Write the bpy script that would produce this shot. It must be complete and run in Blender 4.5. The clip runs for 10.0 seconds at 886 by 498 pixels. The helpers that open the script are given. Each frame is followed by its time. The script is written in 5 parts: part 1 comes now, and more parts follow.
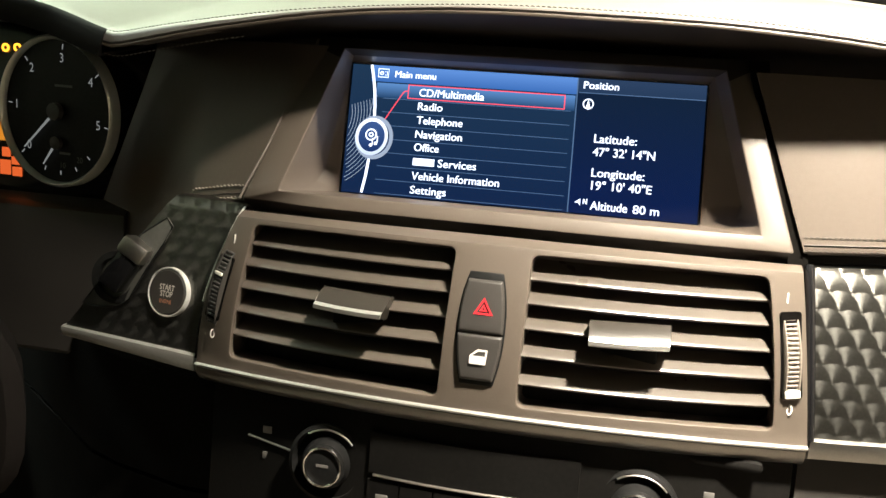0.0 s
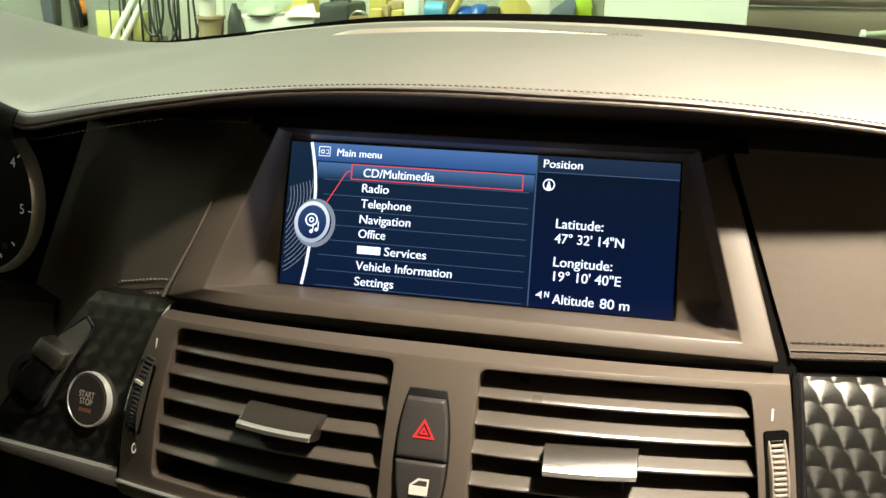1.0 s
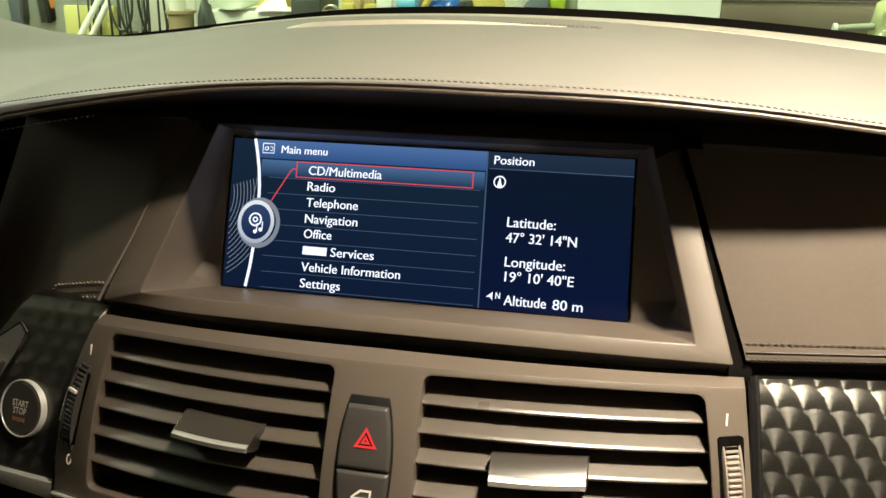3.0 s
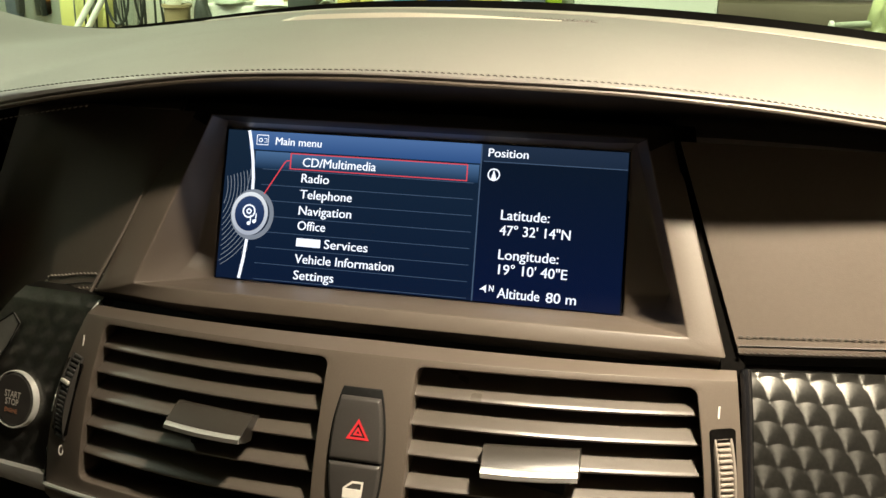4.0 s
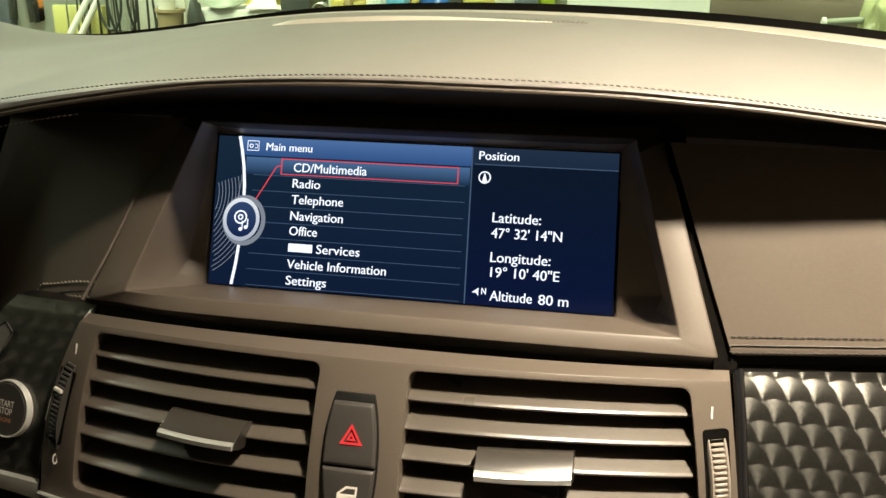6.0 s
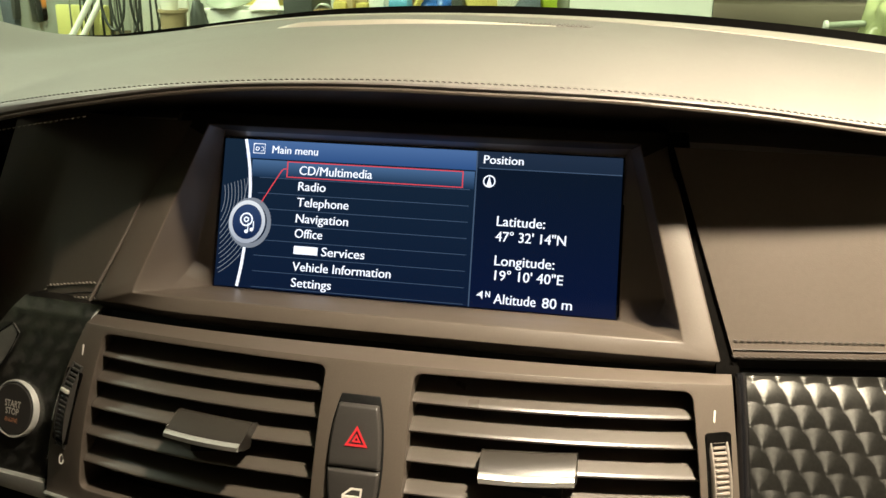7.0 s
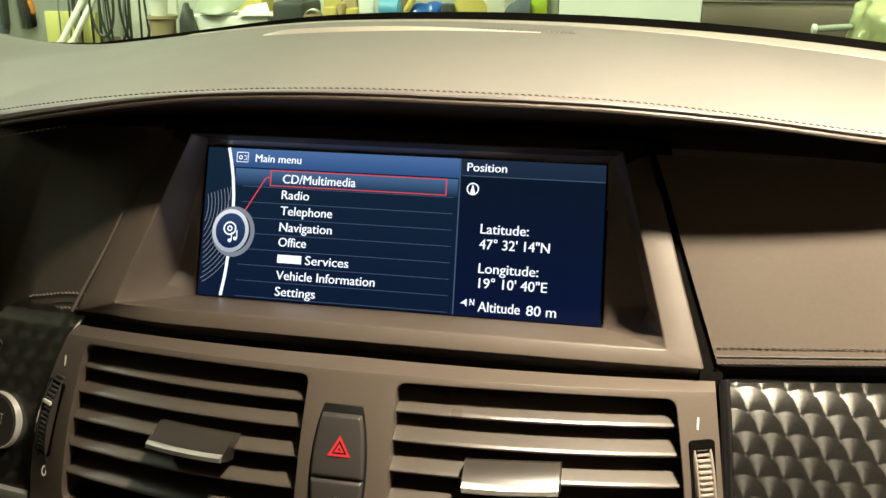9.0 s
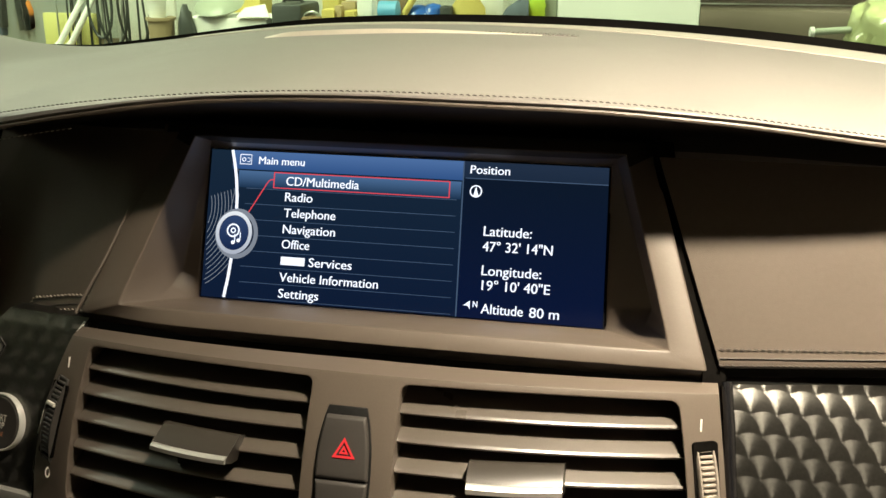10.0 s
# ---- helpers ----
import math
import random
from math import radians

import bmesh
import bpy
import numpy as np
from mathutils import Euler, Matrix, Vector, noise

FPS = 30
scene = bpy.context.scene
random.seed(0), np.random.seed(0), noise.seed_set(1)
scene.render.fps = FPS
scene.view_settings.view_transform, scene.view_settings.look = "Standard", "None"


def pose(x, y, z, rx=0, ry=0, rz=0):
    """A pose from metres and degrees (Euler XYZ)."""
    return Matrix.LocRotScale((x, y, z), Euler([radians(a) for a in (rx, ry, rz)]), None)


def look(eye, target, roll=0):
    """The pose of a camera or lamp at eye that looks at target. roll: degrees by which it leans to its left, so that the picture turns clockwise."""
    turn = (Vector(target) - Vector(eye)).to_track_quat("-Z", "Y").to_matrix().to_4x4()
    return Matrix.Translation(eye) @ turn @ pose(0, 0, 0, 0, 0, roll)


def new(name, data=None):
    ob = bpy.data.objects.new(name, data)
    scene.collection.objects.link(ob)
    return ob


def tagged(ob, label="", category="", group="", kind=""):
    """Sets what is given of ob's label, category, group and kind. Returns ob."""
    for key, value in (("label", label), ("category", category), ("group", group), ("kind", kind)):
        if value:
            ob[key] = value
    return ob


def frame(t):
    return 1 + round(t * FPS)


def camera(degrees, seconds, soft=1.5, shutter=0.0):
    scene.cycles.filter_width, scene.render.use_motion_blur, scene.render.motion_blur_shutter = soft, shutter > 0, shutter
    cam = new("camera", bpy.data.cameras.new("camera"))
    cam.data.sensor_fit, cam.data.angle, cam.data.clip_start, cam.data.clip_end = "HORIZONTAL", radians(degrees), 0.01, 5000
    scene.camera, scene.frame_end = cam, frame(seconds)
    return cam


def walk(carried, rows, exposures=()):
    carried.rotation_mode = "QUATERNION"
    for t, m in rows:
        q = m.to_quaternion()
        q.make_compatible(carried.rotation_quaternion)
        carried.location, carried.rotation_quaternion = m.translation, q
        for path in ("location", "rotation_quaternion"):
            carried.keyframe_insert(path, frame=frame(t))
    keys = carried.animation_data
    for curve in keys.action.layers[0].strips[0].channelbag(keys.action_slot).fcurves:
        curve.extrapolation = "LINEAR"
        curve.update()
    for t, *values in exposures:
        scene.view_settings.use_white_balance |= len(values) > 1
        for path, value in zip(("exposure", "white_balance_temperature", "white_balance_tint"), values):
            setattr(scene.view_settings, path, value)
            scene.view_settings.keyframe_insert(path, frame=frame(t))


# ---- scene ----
cam = camera(50.00, 10.0)
PATH = [
    (0, (0.08189, -0.54603, 0.07873), (-0.3419, 1.3702, -0.3065), 3.50),
    (0.5, (0.08606, -0.51106, 0.09676), (-0.3266, 1.4102, -0.2752), 2.89),
    (1, (0.10296, -0.47265, 0.11326), (-0.3603, 1.4407, -0.2395), 2.33),
    (1.5, (0.10526, -0.45324, 0.11296), (-0.3322, 1.4662, -0.2399), 2.71),
    (2, (0.10559, -0.45323, 0.11249), (-0.3338, 1.4647, -0.2458), 2.47),
    (2.5, (0.11242, -0.45079, 0.11385), (-0.3146, 1.4700, -0.2444), 2.04),
    (4, (0.11675, -0.45048, 0.11116), (-0.2982, 1.4710, -0.2571), 2.48),
    (4.5, (0.11727, -0.45104, 0.11215), (-0.2970, 1.4706, -0.2563), 2.17),
    (5, (0.12468, -0.45098, 0.11852), (-0.2908, 1.4714, -0.2445), 1.25),
    (6.5, (0.11768, -0.44925, 0.11037), (-0.2919, 1.4735, -0.2571), 1.95),
    (7, (0.11812, -0.45297, 0.11437), (-0.2934, 1.4699, -0.2506), 1.98),
    (7.5, (0.11809, -0.45478, 0.11792), (-0.2909, 1.4705, -0.2369), 1.92),
    (8, (0.12105, -0.45002, 0.11608), (-0.2828, 1.4763, -0.2393), 1.68),
    (8.5, (0.12101, -0.45042, 0.11557), (-0.2785, 1.4766, -0.2410), 1.73),
    (9, (0.12248, -0.45066, 0.11636), (-0.2754, 1.4767, -0.2398), 1.71),
    (9.5, (0.12095, -0.45182, 0.11695), (-0.2731, 1.4771, -0.2349), 1.80),
    (10, (0.11962, -0.45265, 0.11662), (-0.2725, 1.4767, -0.2353), 1.79),
]
# the car's own axes: its nose points 8 degrees down against the dash lines, the screen's foot stands 1.05 m over the floor
DASH = pose(0, 0, 1.05, -8)
walk(cam, [(t, DASH @ look(eye, target, roll)) for t, eye, target, roll in PATH], [(0, 0.95, 5950, 10), (0.5, 0.60, 6000, 10), (1, 0.25, 6150, 10), (1.5, 0.1, 6350, 10), (2.5, 0.0, 6500, 10), (10, 0.0, 6500, 10)])

# ---- world and lights ----
world = bpy.data.worlds.new("garage_dusk")
scene.world = world
world.use_nodes = True
world.node_tree.nodes["Background"].inputs[0].default_value = (0.75, 0.85, 0.7, 1)
world.node_tree.nodes["Background"].inputs[1].default_value = 0.02


def area(name, power, colour, size, size_y, m, spread=180):
    lamp = bpy.data.lights.new(name, "AREA")
    lamp.energy, lamp.color, lamp.shape, lamp.size, lamp.size_y = power, colour, "RECTANGLE", size, size_y
    lamp.spread = radians(spread)
    ob = new(name, lamp)
    ob.matrix_world = m
    return ob


# roof reading lamp inside the car and the garage's tubes
spot = bpy.data.lights.new("reading_lamp_light", "SPOT")
spot.energy, spot.color, spot.spot_size, spot.spot_blend, spot.shadow_soft_size = 122.0, (1.0, 0.86, 0.645), radians(146), 1.0, 0.034
new("reading_lamp_light", spot).matrix_world = DASH @ look((0.285, -0.280, 0.592), (0.60, 0.15, -0.10))
for gx in (-1.3, 1.1):
    area("garage_light", 92, (0.93, 1.0, 0.68), 0.1, 1.4, pose(gx, 1.6, 2.53, 20))
area("garage_light", 36, (0.93, 1.0, 0.80), 0.1, 1.4, pose(-2.3, 0.9, 2.53))
# added fill light, unseen: upright on the side wall, level with the open window
area("garage_light", 0.9, (1.0, 0.84, 0.60), 0.1, 1.2, look((-3.32, -0.15, 1.40), (0, 0, 1.12)))


# ---- materials ----
def material(name, colour, rough=0.5, metal=0.0, grain=0.0, scale=400.0, bump=0.0, spread=0.12, coat=0.0, blotch=18.0, shine=0.5):
    m = bpy.data.materials.new(name)
    m.use_nodes = True
    t = m.node_tree
    b = t.nodes["Principled BSDF"]
    b.inputs["Metallic"].default_value = metal
    b.inputs["Coat Weight"].default_value = coat
    b.inputs["Specular IOR Level"].default_value = shine
    pos = t.nodes.new("ShaderNodeTexCoord")
    big, small = t.nodes.new("ShaderNodeTexNoise"), t.nodes.new("ShaderNodeTexNoise")
    big.inputs["Scale"].default_value, small.inputs["Scale"].default_value = blotch, scale
    big.inputs["Detail"].default_value, small.inputs["Detail"].default_value = 4, 3
    for n in (big, small):
        t.links.new(pos.outputs["Object"], n.inputs["Vector"])
    both = t.nodes.new("ShaderNodeMath")
    both.operation = "ADD"
    t.links.new(big.outputs["Fac"], both.inputs[0])
    t.links.new(small.outputs["Fac"], both.inputs[1])
    ramp = t.nodes.new("ShaderNodeValToRGB")
    lo, hi = 1 - spread, 1 + spread
    ramp.color_ramp.elements[0].position, ramp.color_ramp.elements[1].position = 0.35, 0.65
    ramp.color_ramp.elements[0].color = (*[min(1, c * lo) for c in colour], 1)
    ramp.color_ramp.elements[1].color = (*[min(1, c * hi) for c in colour], 1)
    half = t.nodes.new("ShaderNodeMath")
    half.operation = "MULTIPLY"
    half.inputs[1].default_value = 0.5
    t.links.new(both.outputs[0], half.inputs[0])
    t.links.new(half.outputs[0], ramp.inputs["Fac"])
    t.links.new(ramp.outputs["Color"], b.inputs["Base Color"])
    spreadr = t.nodes.new("ShaderNodeMapRange")
    spreadr.inputs["To Min"].default_value, spreadr.inputs["To Max"].default_value = max(0, rough - 0.07), min(1, rough + 0.07)
    t.links.new(big.outputs["Fac"], spreadr.inputs["Value"])
    t.links.new(spreadr.outputs[0], b.inputs["Roughness"])
    if bump:
        v = t.nodes.new("ShaderNodeTexVoronoi" if grain else "ShaderNodeTexNoise")
        v.inputs["Scale"].default_value = grain or scale
        t.links.new(pos.outputs["Object"], v.inputs["Vector"])
        bp = t.nodes.new("ShaderNodeBump")
        bp.inputs["Strength"].default_value, bp.inputs["Distance"].default_value = bump, 0.0004
        t.links.new(v.outputs[0], bp.inputs["Height"])
        t.links.new(bp.outputs[0], b.inputs["Normal"])
    return m


def glow(name, low, high, strength, axis=1, span=(0.0, 1.0)):
    """A lit display surface: a gradient along one axis of the object's bounds."""
    m = bpy.data.materials.new(name)
    m.use_nodes = True
    t = m.node_tree
    b = t.nodes["Principled BSDF"]
    b.inputs["Base Color"].default_value = (0.002, 0.002, 0.0025, 1)
    b.inputs["Roughness"].default_value = 0.25
    b.inputs["Specular IOR Level"].default_value = 0.1
    pos, cut, ramp = t.nodes.new("ShaderNodeTexCoord"), t.nodes.new("ShaderNodeSeparateXYZ"), t.nodes.new("ShaderNodeValToRGB")
    t.links.new(pos.outputs["Generated"], cut.inputs[0])
    t.links.new(cut.outputs[axis], ramp.inputs["Fac"])
    ramp.color_ramp.elements[0].color, ramp.color_ramp.elements[1].color = (*low, 1), (*high, 1)
    ramp.color_ramp.elements[0].position, ramp.color_ramp.elements[1].position = span
    t.links.new(ramp.outputs["Color"], b.inputs["Emission Color"])
    b.inputs["Emission Strength"].default_value = strength
    return m


def engine_turned(pitch=0.0114, row=0.0095, radius=0.0100):
    """Dark metal brushed in overlapping discs: each row lies over the row above, and its sheen fans out from each disc's middle."""
    m = material("machined_trim", (0.155, 0.153, 0.142), 0.36, metal=0.95, scale=600, spread=0.14)
    t = m.node_tree
    b = t.nodes["Principled BSDF"]
    b.inputs["Anisotropic"].default_value = 0.68

    def calc(op, *ins):
        n = t.nodes.new("ShaderNodeMath")
        n.operation = op
        for k, v in enumerate(ins):
            if isinstance(v, (int, float)):
                n.inputs[k].default_value = v
            else:
                t.links.new(v, n.inputs[k])
        return n.outputs[0]

    def pick(yes, a, c):
        """a where yes is 1, else c."""
        return calc("ADD", calc("MULTIPLY", yes, a), calc("MULTIPLY", calc("SUBTRACT", 1.0, yes), c))

    cut = t.nodes.new("ShaderNodeSeparateXYZ")
    t.links.new(t.nodes.new("ShaderNodeTexCoord").outputs["Object"], cut.inputs[0])
    u, v = cut.outputs[0], calc("MULTIPLY", cut.outputs[2], 1.02)
    base = calc("CEIL", calc("DIVIDE", calc("SUBTRACT", v, radius), row))
    spots = []
    for k in (0, 1):
        r = calc("ADD", base, float(k))
        dv = calc("SUBTRACT", v, calc("MULTIPLY", r, row))
        shift = calc("MULTIPLY", calc("FLOORED_MODULO", r, 2.0), pitch / 2)
        left = calc("MULTIPLY", calc("FLOOR", calc("DIVIDE", calc("SUBTRACT", u, shift), pitch)), pitch)
        for step_u in (0.0, pitch):
            du = calc("SUBTRACT", calc("SUBTRACT", u, shift), calc("ADD", left, step_u))
            reach = calc("ADD", calc("MULTIPLY", du, du), calc("MULTIPLY", dv, dv))
            spots.append((du, dv, calc("LESS_THAN", reach, radius * radius)))
    du, dv, _ = spots[3]
    for a, c, inside in reversed(spots[:3]):
        du, dv = pick(inside, a, du), pick(inside, c, dv)
    grain = t.nodes.new("ShaderNodeCombineXYZ")
    t.links.new(du, grain.inputs[0])
    t.links.new(dv, grain.inputs[2])
    turn = t.nodes.new("ShaderNodeVectorTransform")
    turn.vector_type, turn.convert_from, turn.convert_to = "VECTOR", "OBJECT", "WORLD"
    t.links.new(grain.outputs[0], turn.inputs[0])
    unit = t.nodes.new("ShaderNodeVectorMath")
    unit.operation = "NORMALIZE"
    t.links.new(turn.outputs[0], unit.inputs[0])
    t.links.new(unit.outputs[0], b.inputs["Tangent"])
    # fine turning rings
    far = calc("SQRT", calc("ADD", calc("MULTIPLY", du, du), calc("MULTIPLY", dv, dv)))
    rings = t.nodes.new("ShaderNodeTexNoise")
    rings.noise_dimensions = "1D"
    rings.inputs["Scale"].default_value = 2500.0
    t.links.new(far, rings.inputs["W"])
    bump = t.nodes.new("ShaderNodeBump")
    bump.inputs["Strength"].default_value, bump.inputs["Distance"].default_value = 0.12, 0.0001
    t.links.new(rings.outputs[0], bump.inputs["Height"])
    t.links.new(bump.outputs[0], b.inputs["Normal"])
    return m


LEATHER = material("dark_grained_leather", (0.182, 0.167, 0.158), 0.5, grain=1500, bump=0.16, spread=0.08)
PAD = material("dark_smooth_leather", (0.097, 0.078, 0.063), 0.48, grain=1800, bump=0.09, spread=0.06)
# leather darkened for the shade under the brow and atop the funnel
UNDER = material("shaded_leather", (0.02, 0.0165, 0.0145), 0.65, grain=1800, bump=0.09, spread=0.06, shine=0.3)
THREAD = material("dark_thread", (0.062, 0.055, 0.05), 0.8, spread=0.2)
PALETHREAD = material("grey_thread", (0.27, 0.24, 0.205), 0.8, spread=0.2)
SOFT = material("soft_grey_plastic", (0.108, 0.088, 0.072), 0.42, scale=1500, bump=0.12, spread=0.05)
VOID = material("gap_black", (0.006, 0.0055, 0.005), 1.0, spread=0.3, shine=0.0)
BLACK = material("black_plastic", (0.012, 0.012, 0.012), 0.45, spread=0.3, shine=0.2)
GLOSS = material("piano_black", (0.008, 0.008, 0.009), 0.15, spread=0.2, coat=0.4)
DULL = material("dull_black_plastic", (0.007, 0.0065, 0.006), 0.6, spread=0.3, shine=0.12)
PLATE = material("dark_smooth_metal", (0.13, 0.13, 0.12), 0.36, metal=0.35, spread=0.1)
SHADED = material("shaded_grey_plastic", (0.030, 0.025, 0.021), 0.5, scale=1500, bump=0.1, spread=0.05)
SLAT = material("vent_slat_plastic", (0.086, 0.073, 0.061), 0.3, scale=1200, bump=0.1, spread=0.06, shine=0.7)
TAB = material("dark_grey_tab", (0.040, 0.035, 0.030), 0.30, scale=1200, bump=0.08, spread=0.06)
SATIN = material("satin_metal", (0.55, 0.53, 0.5), 0.34, metal=1.0, scale=900, spread=0.08)
LIPMETAL = material("dark_satin_metal", (0.34, 0.33, 0.31), 0.3, metal=0.9, scale=900, spread=0.1)
BRIGHT = material("polished_silver", (0.85, 0.85, 0.82), 0.3, metal=0.35, spread=0.04)
CHROME = material("bright_chrome", (0.8, 0.79, 0.77), 0.14, metal=1.0, spread=0.05)
SILVER = material("bright_silver", (0.78, 0.77, 0.74), 0.4, metal=0.75, spread=0.04)
TRIM = engine_turned()
BUTTON = material("button_plastic", (0.05, 0.046, 0.043), 0.38, scale=1500, bump=0.08, spread=0.08)
LIT_STRIP = material("lit_smooth_leather", (0.40, 0.365, 0.325), 0.45, grain=1600, bump=0.06, spread=0.06)
PALEGREY = material("pale_grey_plastic", (0.25, 0.22, 0.19), 0.4, scale=1200, bump=0.08, spread=0.06)
RED = glow("lit_red", (1.0, 0.05, 0.05), (1.0, 0.05, 0.05), 0.9)
WHITE_LIT = glow("lit_white", (0.85, 0.9, 1.0), (0.85, 0.9, 1.0), 1.25)
PRINT = material("white_print", (0.75, 0.72, 0.66), 0.6, spread=0.05)
DIMPRINT = material("grey_print", (0.16, 0.155, 0.145), 0.6, spread=0.05)


# ---- mesh helpers ----
def mesh_of(name, bm, mat):
    bmesh.ops.recalc_face_normals(bm, faces=bm.faces)
    me = bpy.data.meshes.new(name)
    bm.to_mesh(me)
    bm.free()
    me.materials.append(mat)
    me.shade_smooth()
    me.set_sharp_from_angle(angle=radians(38))
    return me


def part(name, bm, mat, parent, label=""):
    ob = new(name, mesh_of(name, bm, mat))
    ob.parent = parent
    return tagged(ob, label)


def thing(name, label, category, m=DASH, group="", kind=""):
    ob = new(name)
    ob.empty_display_size = 0.02
    ob.matrix_world = m
    return tagged(ob, label, category, group, kind)


def solid(name, bm, mat, label, category, m=DASH, group="", kind=""):
    ob = new(name, mesh_of(name, bm, mat))
    ob.matrix_world = m
    return tagged(ob, label, category, group, kind)


def add_loft(bm, rows, closed_rows=False, closed_cols=False, caps=False):
    vs = [[bm.verts.new(p) for p in row] for row in rows]
    n, k = len(vs), len(vs[0])
    for i in range(n if closed_rows else n - 1):
        for j in range(k if closed_cols else k - 1):
            a, b = vs[i], vs[(i + 1) % n]
            bm.faces.new((a[j], a[(j + 1) % k], b[(j + 1) % k], b[j]))
    if caps:
        bm.faces.new(vs[0])
        bm.faces.new(vs[-1][::-1])
    return vs


def loft(rows, **kw):
    bm = bmesh.new()
    add_loft(bm, rows, **kw)
    return bm


def add_shell(bm, fn, us, vs, push):
    """A sheet fn(u, v) with the thickness push, closed all round."""
    front = [[Vector(fn(u, v)) for v in vs] for u in us]
    ring = [r + [p + Vector(push) for p in reversed(r)] for r in front]
    add_loft(bm, ring, closed_cols=True, caps=True)


def shell(fn, us, vs, push):
    bm = bmesh.new()
    add_shell(bm, fn, us, vs, push)
    return bm


def soften(bm, width, seg=2, angle=30):
    bmesh.ops.remove_doubles(bm, verts=bm.verts, dist=1e-6)
    bm.normal_update()
    es = [e for e in bm.edges if len(e.link_faces) == 2 and e.calc_face_angle(0) > radians(angle)]
    bmesh.ops.bevel(bm, geom=es, offset=width, segments=seg, profile=0.5, affect="EDGES", clamp_overlap=True)
    return bm


def block(sx, sy, sz, bevel=0.0, m=None, seg=2):
    bm = bmesh.new()
    bmesh.ops.create_cube(bm, size=1, matrix=Matrix.Diagonal((sx, sy, sz, 1)))
    if bevel:
        soften(bm, bevel, seg)
    if m is not None:
        bmesh.ops.transform(bm, matrix=m, verts=bm.verts)
    return bm


def prism(outline, push, bevel=0.0, seg=2):
    bm = bmesh.new()
    a = [bm.verts.new(p) for p in outline]
    b = [bm.verts.new(Vector(p) + Vector(push)) for p in outline]
    n = len(a)
    bm.faces.new(a)
    bm.faces.new(b[::-1])
    for i in range(n):
        bm.faces.new((a[i], b[i], b[(i + 1) % n], a[(i + 1) % n]))
    if bevel:
        soften(bm, bevel, seg)
    return bm


def lathe(profile, n=48, m=None, closed=False):
    bm = bmesh.new()
    rows = [[Vector((r * math.cos(2 * math.pi * i / n), r * math.sin(2 * math.pi * i / n), h)) for i in range(n)] for r, h in profile]
    add_loft(bm, rows, closed_cols=True, closed_rows=closed, caps=not closed)
    if m is not None:
        bmesh.ops.transform(bm, matrix=m, verts=bm.verts)
    return bm


def tube(points, radius, n=8, closed=False):
    pts = [Vector(p) for p in points]
    rows = []
    for i, p in enumerate(pts):
        a = pts[(i - 1) % len(pts)] if closed or i else p
        b = pts[(i + 1) % len(pts)] if closed or i < len(pts) - 1 else p
        d = (b - a).normalized()
        side = d.cross(Vector((0.13, 0.2, 1))).normalized()
        up = side.cross(d)
        rows.append([p + radius * (math.cos(2 * math.pi * k / n) * side + math.sin(2 * math.pi * k / n) * up) for k in range(n)])
    return loft(rows, closed_rows=closed, closed_cols=True, caps=not closed)


def merge(bm, other):
    me = bpy.data.meshes.new("joined")
    other.to_mesh(me)
    other.free()
    bm.from_mesh(me)
    bpy.data.meshes.remove(me)
    return bm


def lettering(words, m, width=0.0, height=0.0, depth=0.0002, bold=0.0):
    """Flat letters of the built-in font: left edge and middle height at the origin of m."""
    cu = bpy.data.curves.new("letters", "FONT")
    cu.body, cu.size, cu.extrude, cu.offset = words, 1.0, 0.0, bold
    cu.resolution_u = 3
    ob = bpy.data.objects.new("letters", cu)
    scene.collection.objects.link(ob)
    bpy.context.view_layer.update()
    me = bpy.data.meshes.new_from_object(ob.evaluated_get(bpy.context.evaluated_depsgraph_get()))
    bpy.data.objects.remove(ob)
    bm = bmesh.new()
    bm.from_mesh(me)
    bpy.data.meshes.remove(me)
    xs = [v.co.x for v in bm.verts]
    sy = height / 0.69
    sx = width / (max(xs) - min(xs)) if width else sy
    low = min(xs)
    for v in bm.verts:
        v.co = m @ Vector(((v.co.x - low) * sx, (v.co.y - 0.345) * sy, 0))
    return bm


def lin(a, b, n):
    return [a + (b - a) * i / (n - 1) for i in range(n)]


def step(x, a, b):
    x = min(1, max(0, (x - a) / (b - a)))
    return x * x * (3 - 2 * x)


# ---- the dash's lines, in the car's axes ----
def fascia_y(x, z):
    return -0.056 + 0.030 * (x / 0.157) ** 2 + 0.21 * z


def brow_y(x):
    back = 0.0045 * step(-x, 0.02, 0.07) - 0.0030 * step(-x, 0.09, 0.13)
    return -0.040 + (0.44 if x < 0 else 0.35) * x * x + back


def hood(x):
    d = -x - 0.254
    return 0.07 * math.tanh(0.26 * (d + math.hypot(d, 0.006)) / 0.07)


def piping_z(x):
    a = max(-0.34, min(0.36, x))
    nudge = -0.0028 * step(-x, 0.12, 0.30) + 0.0018 * step(x, -0.16, -0.08) + 0.0018 * step(x, 0.03, 0.12) - 0.0030 * step(x, 0.15, 0.25)
    return 0.1056 + 0.0040 * a - 0.3740 * a ** 2 + 0.3900 * a ** 3 + 1.1288 * a ** 4 + hood(x) + nudge


def stitch_z(x):
    a = max(-0.34, min(0.36, x))
    nudge = 0.0012 * (step(x, 0.03, 0.12) - step(x, 0.12, 0.20)) - 0.0008 * step(x, 0.15, 0.24)
    return 0.1097 + 0.0106 * a - 0.3565 * a ** 2 + 0.2138 * a ** 3 + 0.6837 * a ** 4 + hood(x) + nudge


